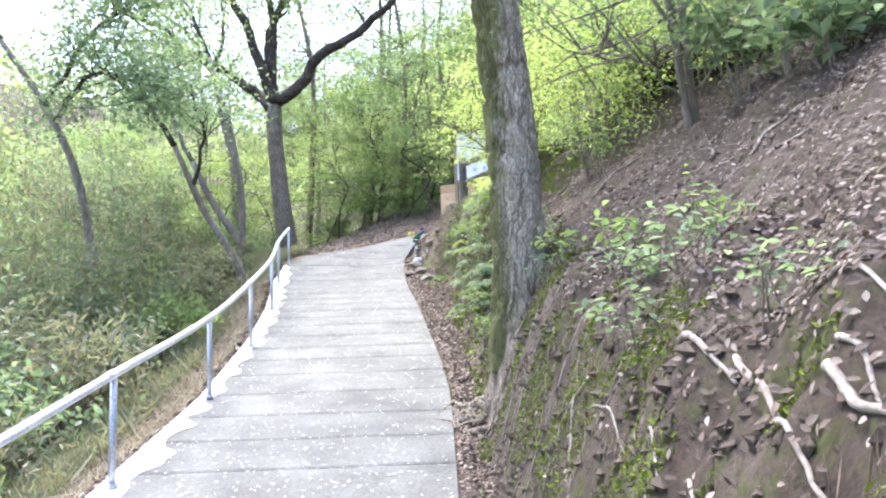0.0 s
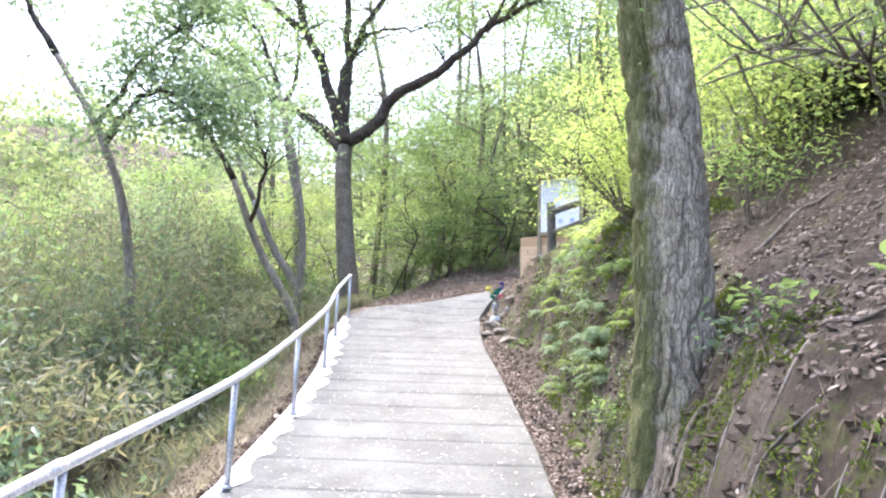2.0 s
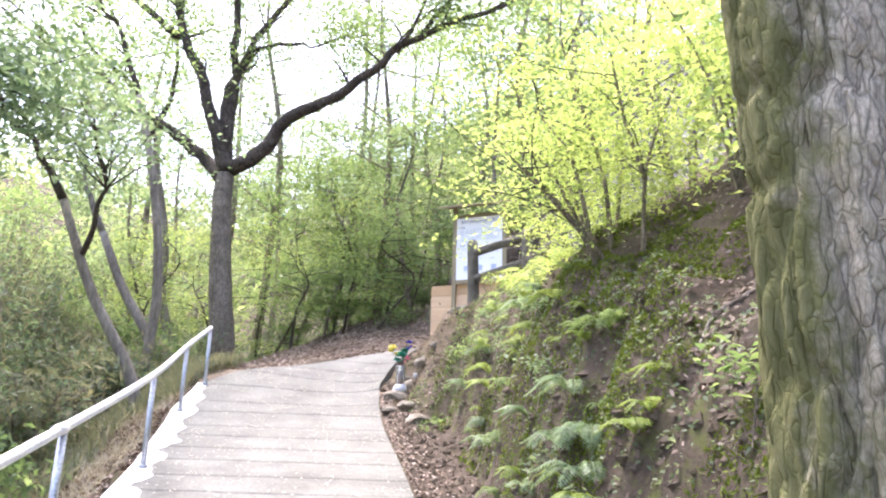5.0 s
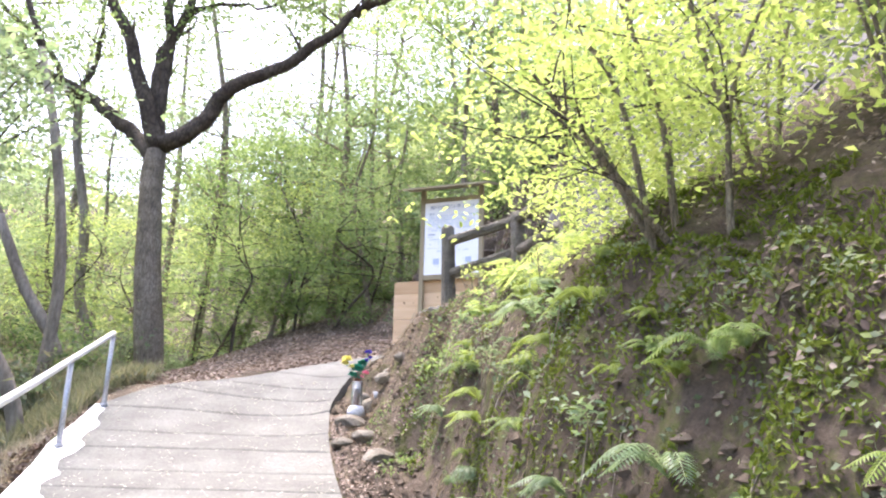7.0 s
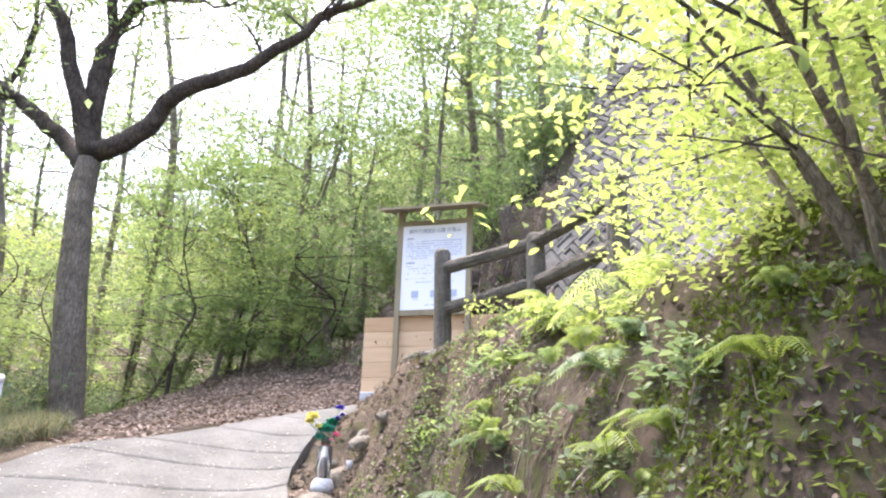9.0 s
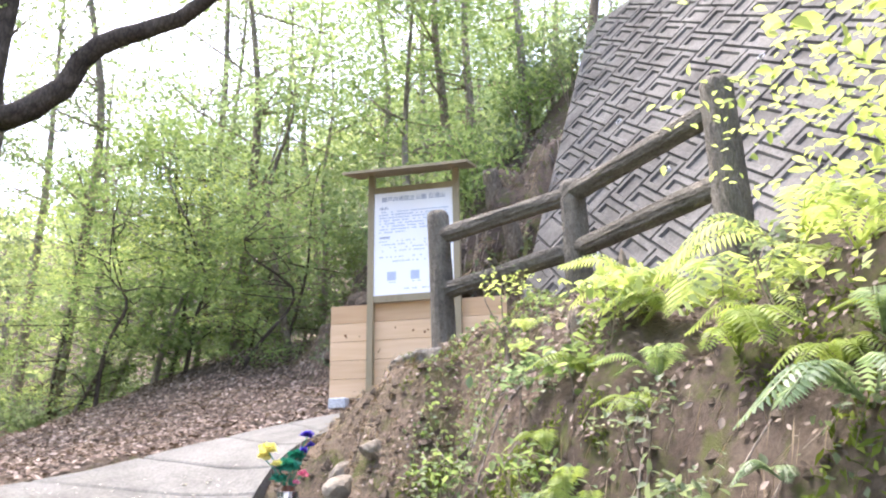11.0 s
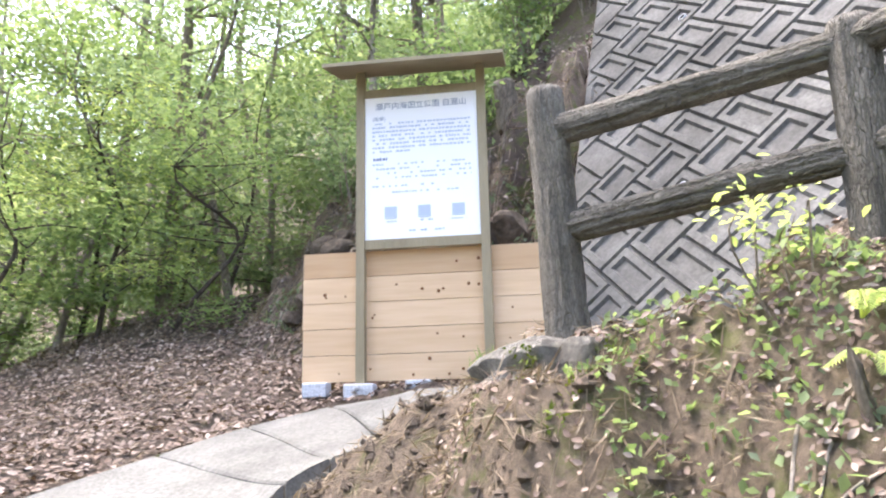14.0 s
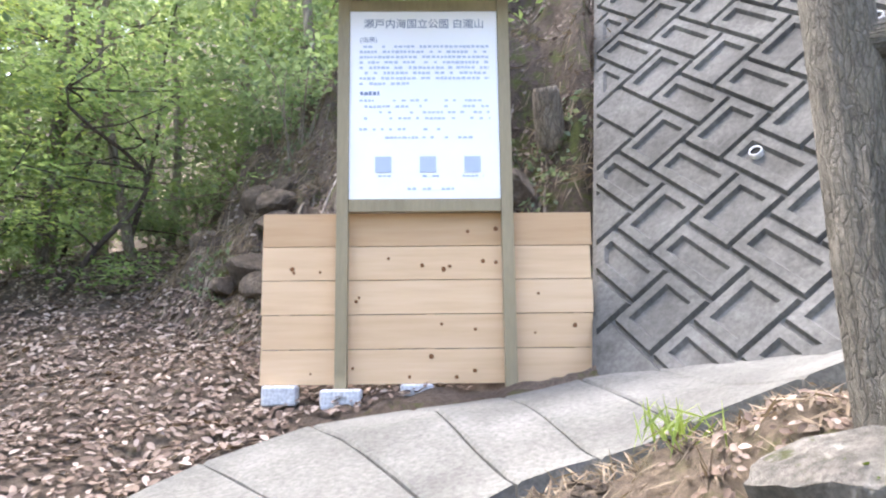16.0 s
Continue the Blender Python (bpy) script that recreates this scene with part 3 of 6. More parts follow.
# ---- notice board ----
SIGN = pose(0.365, 16.275, 3.9, 0, 0, -26)
sign = thing("notice_board", "white notice sheet in an olive wooden frame with a small roof", "sign")
sign.matrix_world = SIGN
W = 0.92
def sbox(name, lo, hi, mat, label="", parent=sign):
    return part(name, Geo().box(lo, hi), mat, parent, label)


for x in (0, W - 0.06):
    sbox("post", (x, 0, -0.05), (x + 0.06, 0.06, 2.27), M_POST, "olive painted post")
sbox("top_rail", (0.062, 0.008, 2.07), (W - 0.062, 0.052, 2.13), M_POST)
sbox("bottom_rail", (0.062, 0.008, 0.955), (W - 0.062, 0.052, 1.02), M_POST)
sheet = sbox("sheet", (0.062, 0.012, 1.022), (W - 0.062, 0.034, 2.068), M_SHEET, "white printed sheet")
roof = Geo().add([(-0.17, -0.30, 2.18), (W + 0.15, -0.30, 2.18), (W + 0.15, 0.22, 2.335), (-0.17, 0.22, 2.335), (-0.17, -0.30, 2.205), (W + 0.15, -0.30, 2.205), (W + 0.15, 0.22, 2.36), (-0.17, 0.22, 2.36)],
                 [(0, 3, 2, 1), (4, 5, 6, 7), (0, 1, 5, 4), (2, 3, 7, 6), (1, 2, 6, 5), (3, 0, 4, 7)])
part("roof", roof, M_POST, sign, "sloping olive board roof")
# the title, lettered; the rest as bars of faded print
def lettering(body, size, x, z, mat, parent):
    c = bpy.data.curves.new("title", "FONT")
    c.body, c.size, c.extrude, c.space_character = body, size, 0.0006, 1.0
    c.materials.append(mat)
    tmp = new("title", c)
    dg = bpy.context.evaluated_depsgraph_get()
    me = bpy.data.meshes.new_from_object(tmp.evaluated_get(dg))
    bpy.data.objects.remove(tmp)
    ob = new("lettering", me)
    ob.parent = parent
    ob.matrix_basis = pose(x, 0.0105, z, 90, 0, 0)
    return ob


title = lettering("\u702c\u6238\u5185\u6d77\u56fd\u7acb\u516c\u5712 \u767d\u7027\u5c71", 0.058, 0.135, 1.975, M_INK, sign)
rs = np.random.RandomState(11)


def print_line(z, x0, x1, h, mat, gappy=0.25):
    gbar = Geo()
    x = x0
    while x < x1:
        w = rs.uniform(0.012, 0.022)
        if rs.rand() > gappy:
            gbar.box((x, 0.0085, z - h * rs.uniform(0.3, 0.5)), (min(x + w, x1), 0.0118, z + h * rs.uniform(0.3, 0.5)))
        x += w + rs.uniform(0.004, 0.009)
    if gbar.n:
        tagged(part("print_line", gbar, mat, sign), kind="stuff")


lettering("(\u7531\u6765)", 0.036, 0.115, 1.892, M_INK, sign)
for i in range(8):
    print_line(1.865 - i * 0.03, 0.115, W - 0.11 if i < 7 else 0.38, 0.014, M_DIM, 0.2)
print_line(1.60, 0.12, 0.22, 0.022, M_INK, 0.0)
for i in range(4):
    print_line(1.56 - i * 0.033, 0.115, W - 0.11, 0.012, M_DIM, 0.45)
for i in range(2):
    print_line(1.40 - i * 0.045, 0.115 + 0.07 * i, W - 0.11 if i else 0.6, 0.012, M_DIM, 0.55)
for i, x in enumerate((0.20, 0.435, 0.67)):
    sbox("printed_square", (x, 0.008, 1.165), (x + 0.085, 0.0118, 1.25), M_DIM)
    print_line(1.145, x - 0.01, x + 0.1, 0.01, M_DIM, 0.4)
print_line(1.075, 0.37, 0.62, 0.014, M_DIM, 0.3)
# plank screen behind the posts
screen = thing("plank_screen", "new pale cedar plank screen on concrete blocks", "fence")
screen.matrix_world = SIGN
rs = np.random.RandomState(3)
for i in range(5):
    z = 0.07 + i * 0.178
    p = Geo()
    p.box((-0.385 + rs.uniform(-0.004, 0.004), 0.064 + rs.uniform(0, 0.003), z), (W + 0.415 + rs.uniform(-0.01, 0.004), 0.088, z + 0.1735))
    pl = part("plank", p, M_PLANK, screen)
    for n in range((6, 5, 3, 11, 4)[i]):
        x, zz, r = rs.uniform(-0.33, W + 0.35), z + rs.uniform(0.03, 0.15), rs.uniform(0.006, 0.013)
        if min(abs(x - 0.03), abs(x - W + 0.03)) < 0.05:
            continue
        part("knot", Geo().tube([(x, 0.0645, zz), (x, 0.062, zz)], r, 9, 0.2, n), M_KNOT, pl)
for x in (-0.3, 0.46, W + 0.32):
    part("batten", Geo().box((x, 0.092, 0.02), (x + 0.05, 0.13, 0.96)), M_PLANK, screen)
for x, y, w, h in ((-0.36, -0.02, 0.17, 0.1), (-0.06, -0.09, 0.2, 0.12), (0.33, 0.0, 0.17, 0.09)):
    blk = tagged(part("concrete_block", Geo().box((0, 0, 0), (w, 0.12, h)), M_BLOCK), "pale grey concrete block under the plank screen", "block", "blocks under the screen")
    p = SIGN @ Vector((x, y, 0))
    bv = blk.modifiers.new("edge", "BEVEL")
    bv.width, bv.segments = 0.012, 2
    blk.matrix_world = pose(p.x, p.y, 3.9 + 0.068 - h - (0.02 if y < -0.05 else 0), 0, 0, -26 + 6 * x)

# ---- patterned retaining wall ----
WN = np.array([-0.80, -0.33, 0.50])
WN /= np.linalg.norm(WN)
WT = np.array([0.33, -0.80, 0.0])
WT /= np.linalg.norm(WT)
WV = np.cross(WN, WT)
WV = WV if WV[2] > 0 else -WV
WO = np.array([1.46, 15.62, 4.0])


def on_wall(u, v, d=0.0):
    return WO + WT * u + WV * v + WN * d


def clip_poly(p, a, b, c):
    """Keeps of a convex outline what has a*u + b*v <= c."""
    out = []
    for q, r in zip(p, p[1:] + p[:1]):
        s, t = a * q[0] + b * q[1] - c, a * r[0] + b * r[1] - c
        if s <= 0:
            out.append(q)
        if s * t < 0:
            w = s / (s - t)
            out.append((q[0] + (r[0] - q[0]) * w, q[1] + (r[1] - q[1]) * w))
    return out


def inset(p, w):
    """A convex outline drawn in by w."""
    q, k = list(p), len(p)
    for i in range(k):
        (ax, ay), (bx, by) = p[i], p[(i + 1) % k]
        n = math.hypot(bx - ax, by - ay)
        if n < 1e-6:
            continue
        a, b = (by - ay) / n, -(bx - ax) / n
        q = clip_poly(q, a, b, a * ax + b * ay - w)
        if len(q) < 3:
            return []
    return q


wall = tagged(new("retaining_wall"), "grey concrete retaining wall cast in a herringbone pattern", "wall", kind="structure")
core = Geo()
TOPV, ENDU = 6.6, 7.0
corner = [(0.235 * 0.7, -0.7), (ENDU, -0.7), (ENDU, TOPV), (-0.235 * TOPV, TOPV)]
front = [on_wall(u, v, 0) for u, v in corner]
back = [on_wall(u, v, -0.35) for u, v in corner]
core.add(front + back, [(0, 1, 2, 3), (7, 6, 5, 4), (0, 4, 5, 1), (1, 5, 6, 2), (2, 6, 7, 3), (3, 7, 4, 0)])
part("wall_core", core, M_WALL, wall)
# raised frames, long sides up to the left and up to the right by turns, on a lattice that leans with the wall's end
LH, LV = np.array([0.41, -0.024]), np.array([-0.117, 0.613])
FL_, FW_ = 0.445, 0.286
c45 = math.sqrt(0.5)
count = 0
bulk = Geo()
for i in range(-6, 26):
    for j in range(-4, 14):
        for way in (0, 1):
            mid = np.array([0.182, 0.955]) + LH * (i + 0.5 * way) + LV * (j - 1 + 0.5 * way)
            s1 = -1 if way else 1
            poly = []
            for a1, a2 in ((-1, -1), (1, -1), (1, 1), (-1, 1)):
                along, across = a1 * FL_ / 2, a2 * FW_ / 2
                px, py = (along + across * s1) * c45, (along * s1 - across) * c45
                q = mid + LH / 0.41 * px + LV / 0.624 * py
                poly.append((float(q[0]), float(q[1])))
            poly.reverse()
            if max(q[1] for q in poly) < -0.6 or min(q[1] for q in poly) > TOPV or max(q[0] for q in poly) < -2 or min(q[0] for q in poly) > ENDU:
                continue
            poly = clip_poly(poly, -1.0, -0.235, -0.02)
            poly = clip_poly(poly, 0.0, 1.0, TOPV - 0.05) if len(poly) > 2 else []
            poly = clip_poly(poly, 1.0, 0.0, ENDU - 0.05) if len(poly) > 2 else []
            poly = clip_poly(poly, 0.0, -1.0, 0.65) if len(poly) > 2 else []
            if len(poly) < 3:
                continue
            a, b, c, d = (inset(poly, w) for w in (0.007, 0.017, 0.066, 0.08))
            if len(a) < 3 or len(b) != len(a):
                continue
            ring = [(a, 0.0005), (b, 0.03)]
            if len(c) == len(a) == len(d):
                ring += [(c, 0.03), (d, 0.004)]
            k = len(a)
            v = [on_wall(u, w, h) for q, h in ring for u, w in q]
            f = [(s0 * k + n, s0 * k + (n + 1) % k, (s0 + 1) * k + (n + 1) % k, (s0 + 1) * k + n) for s0 in range(len(ring) - 1) for n in range(k)]
            f.append(tuple((len(ring) - 1) * k + n for n in range(k)))
            mu, mv = np.mean(poly, axis=0)
            if count < 290 and mu < 3.4 and mv < 5.6:
                part("cast_panel", Geo().add(v, f), M_WALL, wall)
                count += 1
            else:
                bulk.add(v, f)
foot_g = Geo()
foot_c = [(0.86, -0.5), (ENDU, -0.5), (ENDU, 0.55), (2.2, 0.3), (0.98, 0.1)]
foot_v = [on_wall(u, v, 0.045) for u, v in foot_c] + [on_wall(u, v, -0.02) for u, v in foot_c]
foot_g.add(foot_v, [(0, 1, 2, 3, 4)] + [(i, i + 5, (i + 1) % 5 + 5, (i + 1) % 5) for i in range(5)])
part("footing", foot_g, M_WALL, wall, "plain concrete footing")
if bulk.n:
    tagged(part("cast_panels", bulk, M_WALL, wall), kind="stuff")
for p in ((3.1, 16.08, 6.93), (2.315, 15.255, 5.125), (2.91, 14.91, 5.85), (3.6, 14.4, 6.9)):
    q = np.array(p) - WO
    u, v = q @ WT, q @ WV
    pipe = Geo()
    for rad, h0, h1 in ((0.035, 0.0, 0.045),):
        an = np.linspace(0, 2 * np.pi, 16, endpoint=False)
        ring = lambda r, h: [on_wall(u + r * math.cos(t), v + r * math.sin(t), h) for t in an]
        vs = ring(0.034, 0.0) + ring(0.034, 0.04) + ring(0.029, 0.04) + ring(0.029, -0.02)
        pipe.add(vs, [(s * 16 + n, s * 16 + (n + 1) % 16, (s + 1) * 16 + (n + 1) % 16, (s + 1) * 16 + n) for s in range(3) for n in range(16)])
    dr = part("drain_pipe", pipe, M_BLOCK, wall, "grey plastic drain pipe end")
    # a flat disc closes the pipe; its black is painted shade
    part("pipe_shade_disc", Geo().add(ring(0.0295, 0.03), [tuple(range(16))]), M_PIPE_SHADE, dr)


# ---- cast log fence ----
def bark_cylinder(p0, p1, r0, r1, seed, seg=56, per=0.022, depth=0.008, cap=True):
    """A rough log with long furrows, from p0 to p1."""
    p0, p1 = np.array(p0, float), np.array(p1, float)
    L = np.linalg.norm(p1 - p0)
    k = max(int(L / per), 4)
    t = (p1 - p0) / L
    a = np.cross(t, [0.2, 0.1, 1.0] if abs(t[2]) < 0.8 else [1.0, 0.1, 0.0])
    a /= np.linalg.norm(a)
    b = np.cross(t, a)
    s, an = np.meshgrid(np.linspace(0, 1, k), np.linspace(0, 2 * np.pi, seg, endpoint=False), indexing="ij")
    A = an / (2 * np.pi) * 12
    ridge = np.abs(lattice_noise(A * 1.6 + 0.5 * lattice_noise(s * L, A, 5, seed + 3), s * L * 0.55, 2.0, seed))
    fine = lattice_noise(A * 2, s * L * 2, 4.0, seed + 1)
    edge = np.minimum(s, 1 - s) * L
    r = (r0 + (r1 - r0) * s) * (1 + 0.04 * lattice_noise(A * 0.2, s * L, 2.0, seed + 2)) - depth * (1 - np.clip(ridge * 3, 0, 1)) + 0.25 * depth * fine
    r = r - 0.012 * np.exp(-edge / 0.008)
    v = p0 + (s * L)[..., None] * t + r[..., None] * (np.cos(an)[..., None] * a + np.sin(an)[..., None] * b)
    f = [(i * seg + j, i * seg + (j + 1) % seg, (i + 1) * seg + (j + 1) % seg, (i + 1) * seg + j) for i in range(k - 1) for j in range(seg)]
    f += [tuple(range(seg))[::-1], tuple((k - 1) * seg + j for j in range(seg))]
    return Geo().add(v.reshape(-1, 3), f)


fence = thing("log_fence", "grey brown cast concrete log fence along the upper path", "fence")
FP = [((0.47, 13.47, 3.75), (0.445, 13.5, 4.79)), ((1.04, 12.78, 3.85), (1.02, 12.76, 4.74)), ((1.2, 11.64, 3.6), (1.18, 11.62, 4.74))]


def log(name, a, b, r0, r1, seed, label):
    """A log along its own upright axis, laid from a to b."""
    a, b = Vector(a), Vector(b)
    d = b - a
    ob = part(name, bark_cylinder((0, 0, 0), (0, 0, d.length), r0, r1, seed, depth=0.009), M_LOG, fence, label, True)
    ob.matrix_basis = Matrix.Translation(a) @ d.to_track_quat("Z", "Y").to_matrix().to_4x4()


for i, (a, b) in enumerate(FP):
    log("log_post", a, b, 0.077, 0.066, 30 + i, "rough bark textured post")
HI = [(0.46, 13.48, 4.63), (1.02, 12.77, 4.67), (1.19, 11.63, 4.62)]
LO = [(0.46, 13.48, 4.28), (1.03, 12.77, 4.36), (1.19, 11.63, 4.3)]
for n, pts in enumerate((HI, LO)):
    for i in range(2):
        log("log_rail", pts[i], pts[i + 1], 0.052, 0.052, 50 + n * 5 + i, "long bark textured rail")


# ---- trees and plants ----
def gnd(x, y):
    return float(land(x, y))


def clusters(rs, centers, per, spread_xy, spread_z):
    """Leaf places gathered in flat sprays round the given centres."""
    c = np.repeat(np.asarray(centers, float), per, axis=0)
    return c + rs.normal(size=c.shape) * np.array([spread_xy, spread_xy, spread_z])


def limb_tree(name, label, trunk, limbs, bark, leaf, seed, leaves=6000, size=0.1, r0=0.2, r1=0.03, spread_xy=0.5, twigs=3, thin=1.0, category="tree", group=""):
    """A tree from given lines of trunk and limbs, with twigs and sprays of leaves at their ends."""
    rs = np.random.RandomState(seed)
    x, y = trunk[0][0], trunk[0][1]
    root = thing(name, label, category, group, (x, y, gnd(x, y)))
    off = np.array(root.location)
    tg = Geo()
    line = curve(trunk, 14)
    line[0, 2] = min(line[0, 2], gnd(line[0, 0], line[0, 1]) - 0.1)
    rad = np.interp(np.linspace(0, 1, 14), [0, 0.08, 0.3, 1], [r0 * 1.35, r0 * 1.08, r0, r0 * 0.72])
    tg.tube(line - off, rad, 14, 0.05, seed)
    part("trunk", tg, bark[0], root, "", True)
    tips = []
    for li, (pts, ra, rb) in enumerate(limbs):
        k = max(8, 3 * len(pts))
        ln = curve(pts, k)
        ln[1:-1] += rs.normal(size=(k - 2, 3)) * 0.025
        lg = Geo().tube(ln - off, np.linspace(ra, rb, k), 10, 0.06, seed + li)
        for t in range(twigs * 3):
            i = rs.randint(k // 3, k)
            d = rs.normal(size=3) * np.array([1, 1, 0.5]) + np.array([0, 0, 0.35]) + (ln[min(i, k - 1)] - ln[max(i - 2, 0)]) * 1.5
            d /= np.linalg.norm(d)
            L = rs.uniform(0.5, 1.4) * thin
            tw = curve([ln[i], ln[i] + d * L * 0.5 + rs.normal(size=3) * 0.07, ln[i] + d * L + rs.normal(size=3) * 0.1], 6)
            lg.tube(tw - off, np.linspace(max(rb * 0.7, 0.012), 0.005, 6), 5)
            tips += [tw[3], tw[5], tw[5] + rs.normal(size=3) * 0.25]
        part("limb", lg, bark[1], root, "", True)
    if tips:
        per = max(1, leaves // len(tips))
        me = leaf_mesh("crown", clusters(rs, tips, per, spread_xy, spread_xy * 0.45) - off, size, leaf, rs, 0.5, 0.25, 0.45)
        ob = new("crown", me)
        ob.parent = root
    return root


def wood_tree(x, y, h, r, leaf, seed, leaves=5000, size=0.12, bark=None, low=0.25, crown=None, lean=(0, 0), label="slender forest tree with layered light green leaves", name="forest_tree", flat=0.6, per=55, group="forest trees"):
    """A tree of the wood behind: a tapered stem, side limbs and a loose layered crown."""
    rs = np.random.RandomState(seed)
    bark = bark or M_BARK_DARK
    z = gnd(x, y)
    root = thing(name, label, "tree", group, (x, y, z))
    top = np.array([lean[0] + rs.normal() * 0.25, lean[1] + rs.normal() * 0.25, h])
    mid = top * 0.5 + np.array([rs.normal() * 0.4, rs.normal() * 0.4, 0])
    st = curve([(0, 0, -0.15), mid * 0.5 + rs.normal(size=3) * 0.08, mid, top * 0.78 + rs.normal(size=3) * 0.12, top], 16)
    part("trunk", Geo().tube(st, np.linspace(r, r * 0.16, 16), 9, 0.06, seed), bark, root, "", True)
    cr = crown or h * 0.3
    cent, bg = [], Geo()
    for i in range(max(4, leaves // per)):
        u = rs.uniform(low, 1.0)
        b = st[min(int(u * 15), 15)]
        a = rs.uniform(0, 2 * np.pi)
        L = cr * rs.uniform(0.25, 1.0) * (1.15 - 0.7 * abs(u - 0.5))
        e = b + np.array([np.cos(a) * L, np.sin(a) * L, L * rs.uniform(-0.1, 0.45)])
        cent.append(e)
        if i % 3 == 0:
            bg.tube(curve([b, b + (e - b) * 0.5 + rs.normal(size=3) * 0.08, e], 5), np.linspace(r * 0.22 + 0.006, 0.005, 5), 4)
    tagged(part("branchwork", bg, bark, root), kind="stuff")
    me = leaf_mesh("crown", clusters(rs, cent, per, 0.15 + cr * 0.085, 0.05 + cr * 0.018), size, leaf, rs, 0.5, 0.2, flat)
    ob = new("crown", me)
    ob.parent = root
    return root


def bush(x, y, r, h, leaf, seed, leaves=2500, size=0.08, aspect=0.45, label="dense green undergrowth bush on the slope", name="bush", stems=7, z=None, flat=0.2, droop=0.2, group="undergrowth bushes", stem_mat=None, per=22, stem_r=0.012):
    rs = np.random.RandomState(seed)
    z = gnd(x, y) if z is None else z
    root = thing(name, label, "bush", group, (x, y, z))
    cent = []
    for i in range(stems):
        a, q = rs.uniform(0, 2 * np.pi), rs.uniform(0.2, 1)
        e = np.array([np.cos(a) * r * q, np.sin(a) * r * q, h * rs.uniform(0.6, 1.0)])
        ln = curve([(np.cos(a) * 0.06, np.sin(a) * 0.06, -0.12), e * np.array([0.4, 0.4, 0.55]) + rs.normal(size=3) * 0.05, e], 8)
        part("stem", Geo().tube(ln, np.linspace(stem_r, stem_r * 0.35, 8), 5), stem_mat or M_BARK, root)
        cent += [ln[k] for k in (4, 5, 6, 7)]
    while len(cent) < leaves / per:
        a, q = rs.uniform(0, 2 * np.pi), math.sqrt(rs.rand())
        cent.append(np.array([np.cos(a) * r * q, np.sin(a) * r * q, h * (rs.uniform(0.1, 1.0) ** 0.8) * (1.05 - 0.45 * q)]))
    me = leaf_mesh("foliage", clusters(rs, cent, per, (0.12 if r > 0.3 else 0.04) + r * 0.07, (0.06 if r > 0.3 else 0.025) + h * 0.04), size, leaf, rs, aspect, droop, flat, oval=size < 0.09 and leaves < 700)
    ob = new("foliage", me)
    ob.parent = root
    return root


def fern(x, y, z, seed, fronds=6, length=0.4, leaf=None, out=(-0.7, -0.4)):
    """A tuft of arching fronds with paired leaflets."""
    rs = np.random.RandomState(seed)
    root = thing("fern", "small bright green fern growing from the mossy bank", "fern", "ferns on the bank", (x, y, z))
    for i in range(fronds):
        a = rs.uniform(0, 2 * np.pi)
        d = np.array([math.cos(a), math.sin(a), 0]) * 0.7 + np.array([out[0], out[1], 0])
        d /= np.linalg.norm(d)
        L = length * rs.uniform(0.65, 1.15)
        ln = curve([(0, 0, 0), d * L * 0.5 + np.array([0, 0, L * 0.35]), d * L + np.array([0, 0, L * rs.uniform(-0.1, 0.25)])], 22)
        side = np.cross(d, [0, 0, 1.0])
        v, f = [], []
        for k in range(3, 22):
            w = L * 0.26 * math.sin(math.pi * min((k - 1) / 21, 0.97)) ** 0.7
            for sgn in (-1, 1):
                b, t = ln[k], (ln[k] - ln[k - 1]) * 0.42
                tip = b + side * sgn * w + (ln[k] - ln[k - 1]) * 0.9 - np.array([0, 0, w * 0.3])
                m = len(v)
                v += [b - t, b + side * sgn * w * 0.5 - t * 0.9 + (ln[k] - ln[k - 1]) * 0.4, tip, b + side * sgn * w * 0.5 + t * 1.1 + (ln[k] - ln[k - 1]) * 0.4]
                f.append((m, m + 1, m + 2, m + 3))
        fr = Geo().add(v, f)
        fr.tube(ln, np.linspace(0.0035, 0.001, 22), 4)
        part("frond", fr, leaf or L_FERN, root)
    return root


